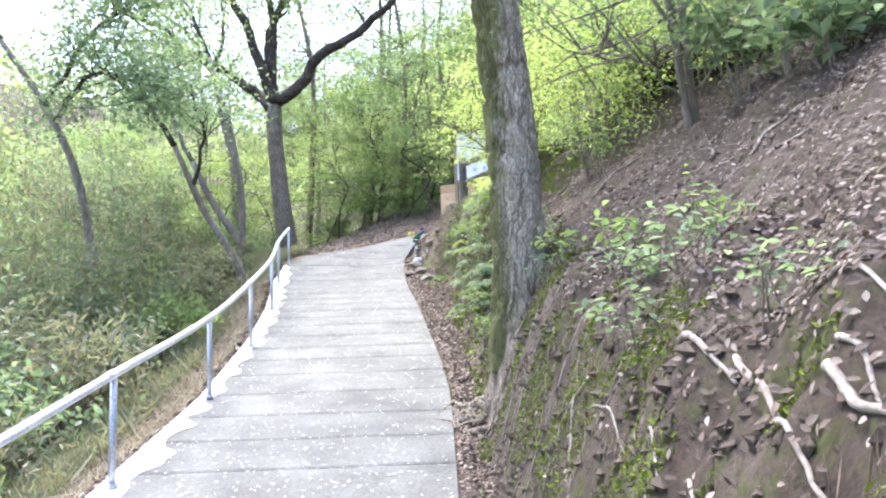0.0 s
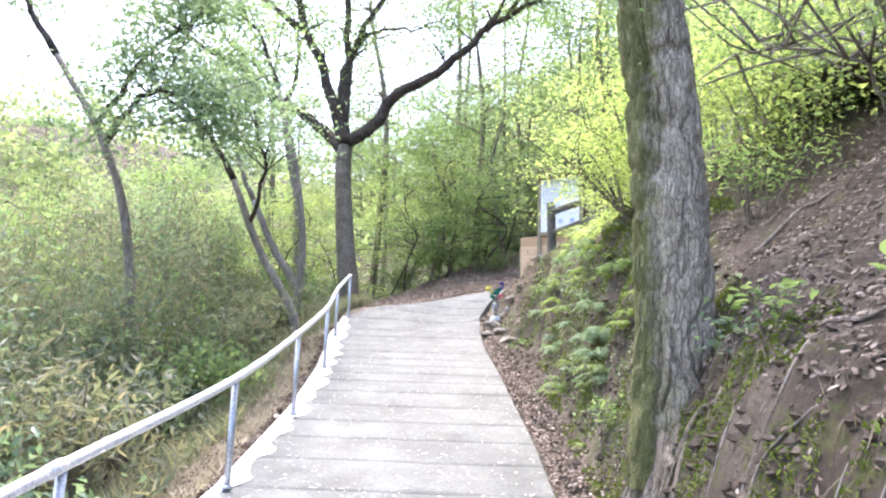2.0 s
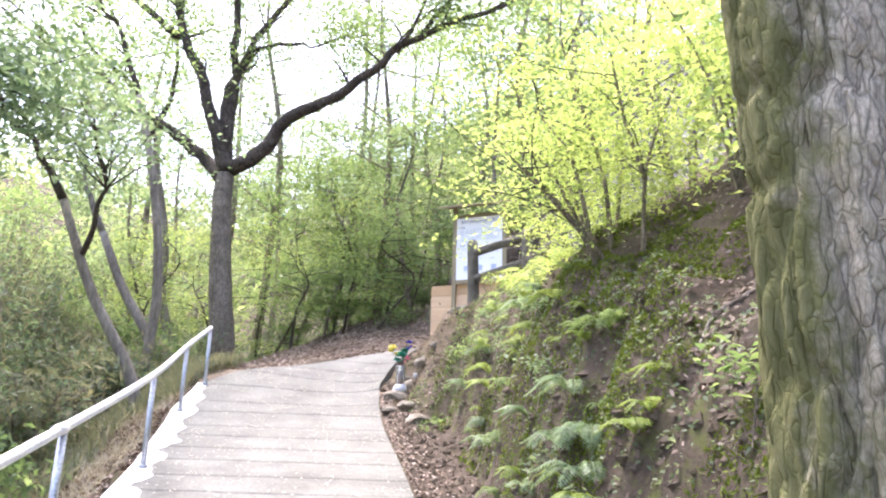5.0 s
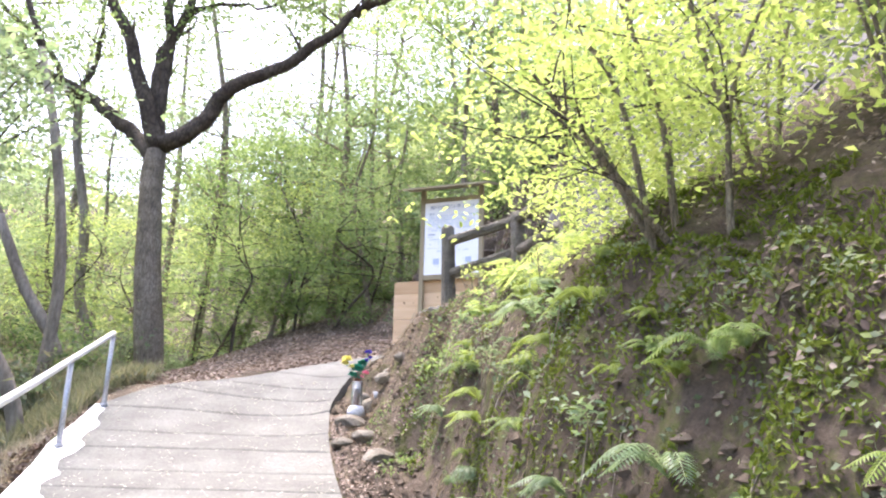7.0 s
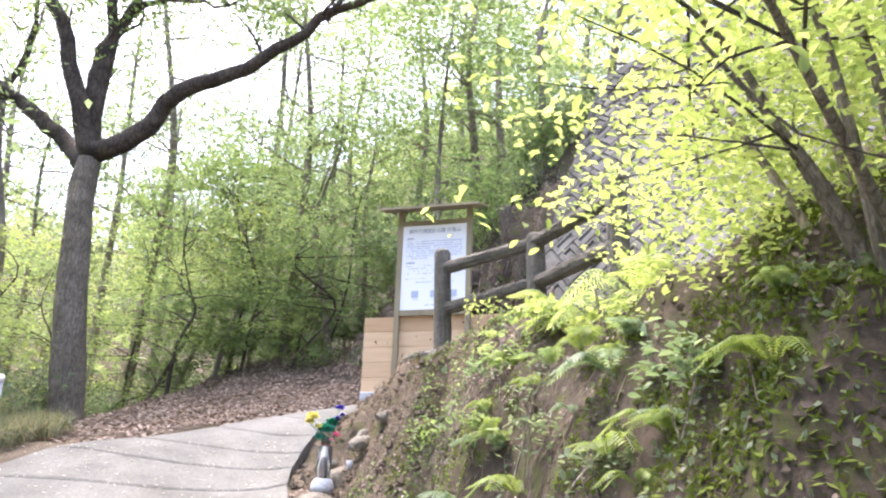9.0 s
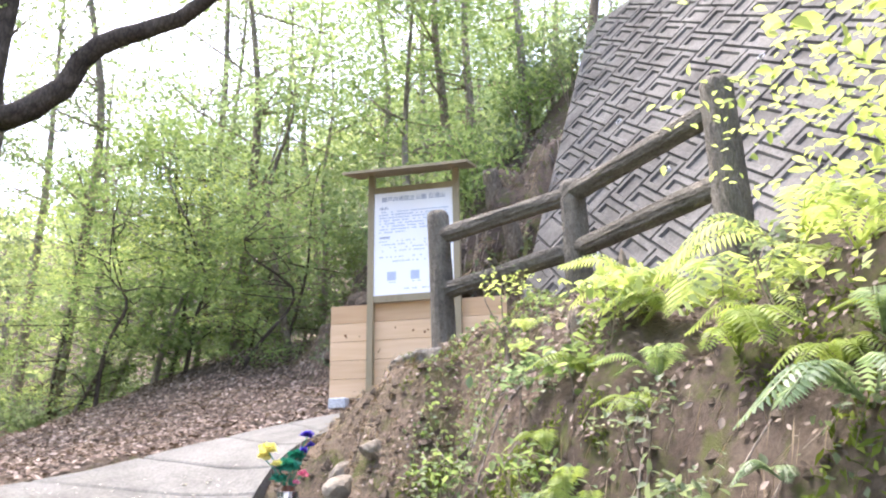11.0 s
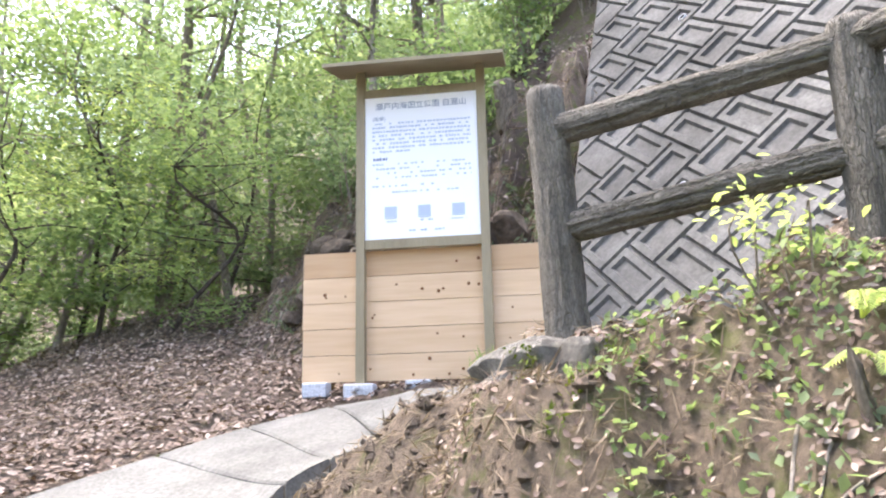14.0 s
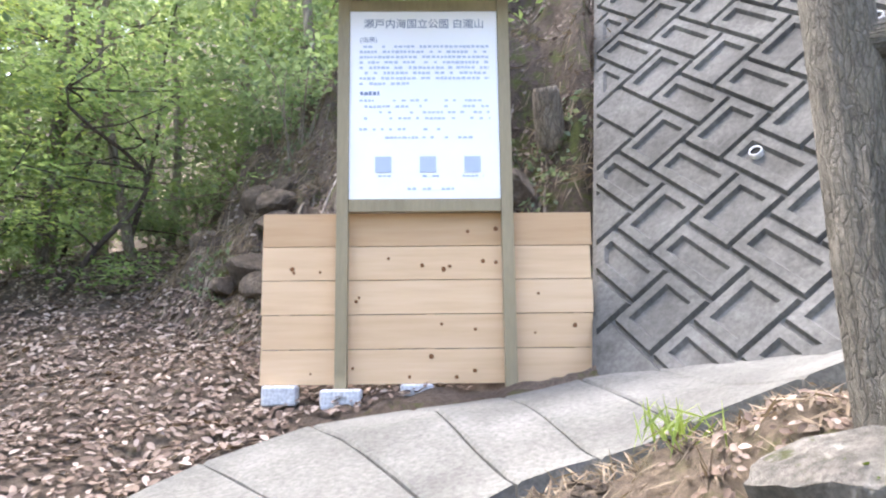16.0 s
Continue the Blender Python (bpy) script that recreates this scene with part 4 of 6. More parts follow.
# the great oak at the bend
oak_limbs = [
    ([(-4.12, 19.1, 7.75), (-3.49, 19.1, 8.15), (-3.05, 18.95, 8.77), (-2.22, 18.9, 9.29), (-1.5, 18.8, 9.8), (-0.77, 18.7, 10.47), (-0.02, 18.6, 10.93), (1.64, 18.5, 11.67)], 0.17, 0.045),
    ([(-0.28, 18.65, 10.85), (0.2, 18.5, 11.5), (0.59, 18.4, 12.06), (1.0, 18.3, 13.0)], 0.06, 0.02),
    ([(-4.15, 19.15, 7.6), (-4.52, 19.05, 8.64), (-4.9, 18.95, 9.85), (-5.31, 18.9, 10.67), (-5.65, 18.9, 11.96), (-5.8, 18.9, 13.5)], 0.16, 0.05),
    ([(-4.2, 19.18, 7.5), (-4.3, 19.25, 8.6), (-4.39, 19.25, 9.3), (-4.17, 19.3, 10.16), (-3.87, 19.35, 11.03), (-3.18, 19.4, 12.2), (-2.6, 19.4, 13.6)], 0.14, 0.04),
    ([(-4.2, 19.2, 7.5), (-4.6, 19.5, 8.0), (-5.11, 19.6, 8.41), (-5.78, 19.7, 8.91), (-6.58, 19.6, 9.28), (-7.3, 19.5, 10.01), (-8.12, 19.4, 10.39), (-9.43, 19.3, 11.33)], 0.16, 0.035),
    ([(-5.45, 18.9, 10.6), (-6.21, 18.8, 11.27), (-6.68, 18.7, 11.91), (-7.0, 18.6, 12.8)], 0.09, 0.03),
    ([(-6.5, 19.6, 9.25), (-7.1, 19.4, 9.2), (-7.9, 19.3, 9.05)], 0.05, 0.02),
    ([(-4.0, 19.35, 10.6), (-3.3, 19.2, 10.75), (-2.6, 19.1, 10.7), (-1.9, 19.0, 10.9)], 0.05, 0.015),
    ([(-4.2, 19.18, 7.5), (-4.25, 19.2, 8.3), (-4.3, 19.3, 10), (-4.4, 19.3, 12), (-4.5, 19.3, 14.0)], 0.13, 0.05),
    ([(-0.77, 18.7, 10.4), (-0.3, 18.4, 11.2), (-0.1, 18.2, 12.1)], 0.05, 0.015)]
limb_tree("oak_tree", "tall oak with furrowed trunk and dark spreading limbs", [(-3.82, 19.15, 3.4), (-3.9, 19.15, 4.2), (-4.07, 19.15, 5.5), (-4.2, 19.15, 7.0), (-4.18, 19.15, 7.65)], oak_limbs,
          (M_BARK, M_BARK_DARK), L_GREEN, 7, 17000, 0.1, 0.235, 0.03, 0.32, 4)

# large trunk on the bank
big = thing("bank_tree", "large tree trunk with deep furrowed bark and moss on one side", "tree", at=(0.62, 5.86, 1.5))
off = np.array(big.location)


def big_trunk():
    cl = curve([(0.60, 5.84, 1.25), (0.61, 5.85, 2.0), (0.61, 5.85, 2.6), (0.58, 5.85, 3.3), (0.50, 5.85, 4.2), (0.36, 5.85, 5.6), (0.2, 5.85, 8.0), (0.1, 5.9, 11.0)], 420)
    cl = cl[np.argsort(cl[:, 2])]
    zz = np.concatenate([np.arange(1.25, 4.7, 0.016), np.arange(4.7, 11, 0.3)])
    cx, cy = np.interp(zz, cl[:, 2], cl[:, 0]), np.interp(zz, cl[:, 2], cl[:, 1])
    rad = np.interp(zz, [1.2, 1.6, 2.1, 3.0, 4.2, 7, 11], [0.25, 0.21, 0.185, 0.173, 0.166, 0.14, 0.06])
    seg = 150
    an = np.linspace(0, 2 * np.pi, seg, endpoint=False)
    z, a = np.meshgrid(zz, an, indexing="ij")
    A = a / (2 * np.pi) * 32
    warp = 1.3 * lattice_noise(A * 0.5, z * 3.2, 1.0, 61) + 0.5 * lattice_noise(A, z * 9.0, 1.0, 65)
    plates = np.abs(lattice_noise((A + warp) * 0.8, z * 4.6, 1.0, 62))
    wrap = smooth(0, 2, A)
    plates = plates * wrap + np.abs(lattice_noise((A + 32 + warp) * 0.8, z * 4.6, 1.0, 62)) * (1 - wrap)
    cross = np.abs(lattice_noise(A * 0.7, z * 7.0, 1.0, 63))
    r = rad[:, None] * (1 + 0.05 * np.cos(3 * a + z) + 0.09 * np.cos(5 * a + 0.6) * np.clip(2.2 - z, 0, 1)) + 0.034 * np.clip(plates * 2.4, 0, 1) - 0.016 - 0.03 * np.exp(-((((a - 4.05) / 0.16) ** 2))) + 0.012 * np.clip(cross * 3, 0, 1) + 0.004 * lattice_noise(A * 3, z * 25, 1.0, 64)
    v = np.stack([cx[:, None] + r * np.cos(a), cy[:, None] + r * np.sin(a), z], -1)
    k = len(zz)
    f = [(i * seg + j, i * seg + (j + 1) % seg, (i + 1) * seg + (j + 1) % seg, (i + 1) * seg + j) for i in range(k - 1) for j in range(seg)]
    return Geo().add(v.reshape(-1, 3) - off, f)


def mossy_bark():
    m, n, l, b, col = bark_material("mossy_bark", (0.36, 0.31, 0.23), (0.5, 0.44, 0.34), (0.64, 0.58, 0.46), 38.0, 0.24, 0.2)
    g = n.new("ShaderNodeTexCoord")
    s = n.new("ShaderNodeSeparateXYZ")
    l.new(g.outputs["Object"], s.inputs[0])
    wob = n.new("ShaderNodeMath")
    wob.operation = "MULTIPLY_ADD"
    l.new(noise_node(n, l, 5, 6, 0.75), wob.inputs[0])
    wob.inputs[1].default_value = 0.42
    l.new(s.outputs["X"], wob.inputs[2])
    fac = ramp_node(n, l, wob.outputs[0], [(0.04, (0.85, 0.85, 0.85)), (0.15, (0, 0, 0))])
    l.new(mix_node(n, l, fac, col, (0.11, 0.12, 0.026)), b.inputs["Base Color"])
    return m


M_BIG = mossy_bark()
part("trunk", big_trunk(), M_BIG, big, "", True)
rs = np.random.RandomState(17)
for k in range(18):
    a = math.pi + rs.uniform(-0.5, 1.25)
    L = rs.uniform(0.35, 0.62)
    r = rs.uniform(0.014, 0.042)
    ln = curve([(0.6 + math.cos(a + j * rs.uniform(-0.12, 0.12)) * (0.14 + L * j / 5), 5.85 + math.sin(a + j * rs.uniform(-0.12, 0.12)) * (0.14 + L * j / 5), 0) for j in range(6)], 22)
    ln[:, 2] = land(ln[:, 0], ln[:, 1]) + r * np.linspace(1.6, 0.2, 22)
    part("root", Geo().tube(ln - off, np.linspace(r, r * 0.3, 22) * (1 + 0.25 * np.sin(np.arange(22) * 1.3 + k)), 9, 0.15, k), M_BARK, big, "exposed grey root", True)
cr = []
for k in range(9):
    a = rs.uniform(0, 6.28)
    p = np.array([0.2, 5.85, rs.uniform(6.0, 9.5)])
    e = p + np.array([math.cos(a) * 2.4, math.sin(a) * 2.4, rs.uniform(0.6, 2.0)])
    part("limb", Geo().tube(curve([p, (p + e) / 2 + rs.normal(size=3) * 0.2, e], 9) - off, np.linspace(0.06, 0.015, 9), 7), M_BARK_DARK, big, "", True)
    cr += [p + (e - p) * u + rs.normal(size=3) * 0.5 for u in (0.5, 0.7, 0.85, 1.0, 1.1)]
ob = new("crown", leaf_mesh("crown", clusters(rs, cr, 90, 0.55, 0.3) - off, 0.11, L_GREEN, rs, 0.5, 0.2, 0.4))
ob.parent = big

# second tree and leaning stems near the bend
limb_tree("forest_tree", "crooked thin grey tree beside the great oak", [(-4.95, 20, 3.3), (-5.1, 20, 4.2), (-5.44, 20, 5.17), (-5.52, 20, 6.43), (-5.91, 20, 8.09), (-5.98, 20, 8.9)],
          [([(-5.95, 20, 8.6), (-6.6, 20, 9.8), (-7.52, 20, 10.72), (-8.2, 20, 11.5)], 0.07, 0.02), ([(-5.98, 20, 8.9), (-5.8, 20.1, 10.2), (-5.9, 20.1, 11.6)], 0.07, 0.02)], (M_BARK_PALE, M_BARK_DARK), L_GREEN, 21, 3500, 0.1, 0.1, 0.02, 0.35, 4, group="forest trees")
limb_tree("forest_tree", "bare grey stem leaning over the slope", [(-4.3, 17, 3.0), (-4.6, 17, 3.9), (-5.13, 17, 4.71), (-5.6, 17, 5.68)],
          [([(-5.6, 17, 5.68), (-6.0, 17, 6.5), (-6.3, 17, 7.6)], 0.06, 0.02)], (M_BARK_PALE, M_BARK_PALE), L_DEEP, 22, 2200, 0.1, 0.09, 0.02, 0.35, 4, group="forest trees")
limb_tree("forest_tree", "grey stem leaning out from the slope", [(-3.6, 14, 2.2), (-3.77, 14, 3.0), (-4.41, 14.0, 4.05), (-4.95, 14, 5.26)],
          [([(-4.95, 14, 5.26), (-5.4, 13.8, 6.0), (-6.2, 13.4, 6.7)], 0.06, 0.02), ([(-4.6, 14, 4.5), (-4.3, 13.6, 5.3), (-4.4, 13.2, 6.2)], 0.04, 0.015)], (M_BARK_PALE, M_BARK_DARK), L_BLUE, 23, 2300, 0.11, 0.075, 0.02, 0.4, 4, group="forest trees")
limb_tree("forest_tree", "slender leaning tree with dark glossy leaves", [(-5.4, 12, 2.2), (-5.79, 12, 4.2), (-6.36, 12, 5.45), (-7.14, 12, 6.62)],
          [([(-6.2, 12, 5.2), (-5.6, 11.6, 5.7), (-4.9, 11.2, 5.7), (-4.2, 10.9, 5.2)], 0.05, 0.015), ([(-6.36, 12, 5.45), (-5.8, 11.9, 6.4), (-5.0, 11.7, 6.9)], 0.05, 0.015), ([(-7.14, 12, 6.62), (-7.8, 12, 7.6), (-8.2, 12, 9.0)], 0.06, 0.02)],
          (M_BARK_PALE, M_BARK_DARK), L_BLUE, 24, 11000, 0.1, 0.065, 0.02, 0.26, 6, group="forest trees")
limb_tree("forest_tree", "slender upright tree behind the handrail", [(-4.2, 15.6, 2.6), (-4.1, 15.6, 4.4), (-4.4, 15.6, 6.2), (-4.8, 15.6, 7.6)],
          [([(-4.8, 15.6, 7.6), (-5.2, 15.6, 8.6), (-5.9, 15.5, 9.6)], 0.05, 0.02)], (M_BARK_PALE, M_BARK_DARK), L_GREEN, 25, 1500, 0.1, 0.07, 0.02, 0.4, 4, group="forest trees")

# cedars and stems of the wood behind
for k, (x, y, h, r) in enumerate([(-4.25, 24.0, 13, 0.13), (-2.6, 26.5, 14, 0.14), (-9.0, 27, 13, 0.15), (-6.5, 30, 14, 0.15), (-1.6, 30, 13, 0.13)]):
    wood_tree(x, y, h, r, L_DEEP, 100 + k, 3800, 0.11, M_BARK, 0.3, 2.0, label="tall straight conifer with drooping dark green sprays", name="conifer_tree", flat=0.1, per=50, group="conifers")
spots = [(-1.05, 22.0, 9.5, 0.11), (-2.2, 21.2, 4.2, 0.05), (-0.2, 21.0, 5.0, 0.06), (-3.1, 22.4, 4.5, 0.05), (-1.9, 24.2, 6.5, 0.06), (0.4, 23.0, 6.5, 0.07), (-6.8, 22.5, 6.0, 0.08), (-8.6, 20.0, 5.5, 0.08),
         (-7.0, 25.5, 8.5, 0.1), (-10.5, 24.0, 7.0, 0.1), (-0.3, 26.0, 9.5, 0.11), (1.6, 20.4, 6.0, 0.08), (2.6, 21.6, 7.5, 0.1), (1.5, 24.0, 9.0, 0.11), (3.6, 23.6, 9.0, 0.12), (3.4, 19.8, 5.5, 0.09), (5.0, 21.0, 8.0, 0.12),
         (-12.5, 20.5, 6.5, 0.1), (-13.5, 27, 8, 0.12), (-4.6, 28, 9, 0.12), (0.8, 29.5, 11, 0.13), (3.5, 29, 11, 0.13), (6.5, 26, 10, 0.12), (-16, 23, 7, 0.1)]
for k, (x, y, h, r) in enumerate(spots):
    wood_tree(x, y, h, r, (L_MID, L_GREEN, L_MID, L_GREEN)[k % 4], 200 + k, int(1600 + 290 * h), 0.11 + 0.02 * (y > 23), (M_BARK, M_BARK_PALE)[k % 2], 0.12, h * 0.26)
# low maples with level sprays in front of the wood
for k, (x, y, h) in enumerate([(-2.7, 20.0, 2.7), (-1.7, 20.7, 3.3), (-1.0, 19.9, 2.3), (-3.3, 21.0, 3.5), (-5.3, 19.5, 3.0), (-0.3, 21.4, 3.2), (-2.1, 22.3, 4.2), (-6.3, 20.6, 3.7), (-7.4, 18.9, 3.3), (-0.9, 23.6, 4.6), (-3.9, 22.8, 4.0), (-4.8, 21.4, 3.0)]):
    wood_tree(x, y, h, 0.035, (L_GREEN, L_LIME, L_GREEN)[k % 3], 260 + k, int(900 + 560 * h), 0.075, M_BARK_DARK, 0.12, h * 0.42, label="low maple with level sprays of bright green leaves", name="maple_tree", flat=0.82, per=70, group="low maples")
# the wood beyond
rs = np.random.RandomState(77)
for k in range(34):
    x, y = rs.uniform(-38, 26), rs.uniform(31, 58)
    if k % 3 == 0:
        x = rs.uniform(-34, -14)
        y = rs.uniform(6, 30)
    h = rs.uniform(8, 13) if x > -9 else rs.uniform(6, 9.5)
    wood_tree(x, y, h, 0.13, (L_GREEN, L_FAR, L_MID)[k % 3], 400 + k, 4600, 0.23, M_BARK_PALE, 0.05, h * 0.32, label="distant broadleaf tree with pale green crown", per=60, group="distant trees")

# far woods on the heights
n = 52000
fx, fy = rs.uniform(-75, 60, n), rs.uniform(36, 95, n)
left = rs.rand(n) < 0.35
fx[left], fy[left] = rs.uniform(-75, -26, left.sum()), rs.uniform(-10, 60, left.sum())
lump = lattice_noise(fx, fy, 0.22, 81)
fz = land(fx, fy) + (3.5 + 3.0 * lump) * np.sqrt(rs.rand(n)) + 0.5
tagged(new("far_woods", leaf_mesh("far_woods", np.c_[fx, fy, fz], 0.6, L_FAR, rs, 0.6, 0.1, 0.3)), "pale green woods on the far slopes", "woods", kind="stuff")

# dense undergrowth below the handrail
rs = np.random.RandomState(31)
k = 0
for y in np.arange(0.6, 19.0, 1.0):
    for x0 in (-3.7, -4.6, -5.7, -7.0, -8.6):
        x, yy = x0 + rs.uniform(-0.35, 0.35) - 0.07 * max(y - 6, 0), y + rs.uniform(-0.5, 0.5)
        if y < 3 and x0 > -4:
            continue
        h = {-3.7: 1.15, -4.6: 2.2, -5.7: 3.2, -7.0: 4.0, -8.6: 4.8}[x0] * rs.uniform(0.8, 1.2)
        if y > 13 and x0 > -5:
            h *= 0.5
        m = (L_BAMBOO, L_DEEP, L_BAMBOO, L_BLUE, L_BAMBOO, L_GREEN)[k % 6]
        bush(x, yy, 0.65 + 0.05 * abs(x0), h, m, 500 + k, int(800 + 330 * h), 0.14 if m is L_BAMBOO else 0.095, 0.2 if m is L_BAMBOO else 0.48,
             "tangle of narrow leaved bamboo grass on the slope" if m is L_BAMBOO else "leafy green undergrowth bush on the slope", "bush", 10, None, 0.15, 0.3)
        k += 1
# low green cover under the wood
for k in range(60):
    x, y = rs.uniform(-11, 4.5), rs.uniform(17.6, 27)
    if -3.8 < x - (y - 17) * -0.25 < 1.3 and y < 22.5:
        continue
    bush(x, y, rs.uniform(0.5, 0.9), rs.uniform(0.5, 1.4), (L_MID, L_DEEP, L_GREEN, L_MID)[k % 4], 700 + k, 600, 0.09, 0.5, "low leafy shrub on the forest floor", "shrub", 6, None, 0.4, 0.1, "forest floor shrubs")

# bright shrub on the bank
shrub = thing("bank_shrub", "many-stemmed shrub with bright lime green leaves on the bank", "shrub", at=(1.0, 9.3, gnd(1.0, 9.3)))
off = np.array(shrub.location)
stems = [[(1.02, 9.35, 3.3), (0.83, 9.35, 3.69), (0.64, 9.35, 3.94), (0.46, 9.32, 4.1)], [(1.05, 9.4, 3.3), (0.78, 9.45, 3.92), (0.62, 9.45, 4.2), (0.4, 9.45, 4.4)], [(0.95, 9.3, 3.3), (0.76, 9.2, 4.13), (0.5, 9.1, 4.45)],
         [(1.05, 9.3, 3.35), (1.0, 9.3, 4.1), (0.8, 9.3, 4.8), (0.7, 9.3, 5.2)], [(1.2, 9.1, 3.2), (1.22, 9.1, 3.77), (1.28, 9.1, 4.2), (1.5, 9.0, 4.8)], [(1.24, 9.1, 4.0), (1.1, 9.05, 4.4), (1.0, 9.0, 4.9)],
         [(1.0, 9.5, 3.4), (0.9, 9.9, 4.2), (0.75, 10.3, 4.7)], [(1.1, 9.5, 3.4), (1.3, 9.9, 4.3), (1.4, 10.2, 5.0)], [(1.05, 9.3, 3.4), (0.55, 9.0, 3.8), (0.25, 8.8, 4.0)]]
cent = []
rs = np.random.RandomState(41)
for st in stems:
    ln = curve(st, 14)
    part("stem", Geo().tube(ln - off, np.linspace(0.02, 0.007, 14), 7), M_BARK, shrub, "", True)
    for k in range(20):
        p = ln[rs.randint(6, 14)]
        e = p + rs.normal(size=3) * np.array([0.34, 0.34, 0.24]) + np.array([0, 0, 0.12])
        if k % 3 == 0:
            part("twig", Geo().tube(curve([p, (p + e) / 2 + rs.normal(size=3) * 0.03, e], 5) - off, np.linspace(0.006, 0.002, 5), 4), M_BARK_DARK, shrub)
        cent.append(e)
cent += [np.array([rs.uniform(0.4, 1.7), rs.uniform(8.9, 10.2), rs.uniform(3.75, 5.4)]) for k in range(100)]
cent += [np.array([rs.uniform(0.8, 1.7), rs.uniform(9.7, 10.9), rs.uniform(3.6, 4.5)]) for k in range(150)]
ob = new("foliage", leaf_mesh("foliage", clusters(rs, cent, 34, 0.13, 0.06) - off, 0.038, L_LIME, rs, 0.55, 0.15, 0.55, oval=True))
ob.parent = shrub

# saplings and thin stems on the hillside
for k, (trunk, limbs, lf) in enumerate([
    ([(2.22, 6.2, 2.0), (2.2, 6.2, 2.65), (2.11, 6.2, 3.32), (2.02, 6.2, 4.3), (1.9, 6.2, 5.5)], [([(2.05, 6.2, 4.0), (1.7, 6.0, 4.6), (1.4, 5.9, 4.9)], 0.02, 0.008), ([(2.1, 6.2, 3.4), (1.75, 6.15, 3.75), (1.25, 6.2, 3.9)], 0.014, 0.005), ([(2.04, 6.2, 3.9), (1.7, 6.5, 4.1), (1.3, 6.8, 4.1)], 0.014, 0.005), ([(1.9, 6.2, 5.5), (1.8, 6.3, 6.5), (1.9, 6.4, 7.4)], 0.03, 0.01)], L_GREEN),
    ([(2.33, 6.25, 2.0), (2.31, 6.25, 2.5), (2.2, 6.25, 3.2), (2.15, 6.3, 4.6)], [([(2.15, 6.3, 4.4), (2.4, 6.3, 5.2), (2.6, 6.3, 6.2)], 0.02, 0.008), ([(2.18, 6.25, 3.5), (2.5, 6.0, 3.9), (2.9, 5.8, 4.1)], 0.014, 0.005), ([(2.16, 6.3, 3.9), (1.95, 5.9, 4.2), (1.7, 5.5, 4.2)], 0.014, 0.005)], L_GREEN),
    ([(2.7, 5.5, 1.9), (2.68, 5.5, 2.3), (2.65, 5.5, 3.09), (2.64, 5.5, 3.98), (2.5, 5.5, 5.5)], [([(2.5, 5.5, 5.4), (2.4, 5.4, 6.4), (2.2, 5.4, 7.4)], 0.02, 0.008)], L_GREEN),
    ([(3.6, 5.2, 2.6), (3.7, 5.2, 3.5), (3.9, 5.2, 5.5)], [([(3.9, 5.2, 5.2), (4.0, 5.2, 6.2), (4.3, 5.2, 7.4)], 0.04, 0.015)], L_GREEN)]):
    limb_tree("sapling", "thin pale stem rising from the leafy hillside", trunk, limbs, (M_BARK_PALE, M_BARK_PALE), lf, 800 + k, 2600, 0.05, (0.04, 0.045, 0.032, 0.09)[k], 0.01, 0.3, 4, 0.8, group="saplings on the hillside")
for k, (x, y, h, r, n, m, sz) in enumerate([
    (1.75, 9.7, 1.9, 0.75, 3200, L_LIME, 0.05), (2.3, 9.1, 2.2, 0.8, 3000, L_LIME, 0.055), (1.7, 8.5, 1.6, 0.6, 2400, L_LIME, 0.05), (1.75, 7.9, 1.4, 0.6, 1700, L_LIME, 0.055), (2.3, 8.2, 1.8, 0.8, 2600, L_GREEN, 0.07), (1.5, 7.1, 0.6, 0.4, 500, L_GREEN, 0.05), (2.6, 7.2, 1.6, 0.7, 1800, L_LIME, 0.06), (3.4, 7.6, 2.2, 0.9, 2200, L_GREEN, 0.08),
    (2.75, 4.9, 1.0, 0.42, 420, L_LIME, 0.13), (2.5, 4.55, 0.42, 0.4, 420, L_BLUE, 0.12), (2.35, 5.6, 0.8, 0.45, 500, L_BLUE, 0.1), (3.6, 6.3, 1.6, 0.8, 900, L_DEEP, 0.1), (4.4, 7.5, 3.0, 1.2, 2200, L_DEEP, 0.1), (4.6, 5.0, 2.0, 1.0, 1500, L_DEEP, 0.1)]):
    bush(x, y, r, h, m, 830 + k, n, sz, 0.5, "leafy shrub growing on the hillside above the bank", "shrub", 6, None, 0.5, 0.1, "hillside shrubs")
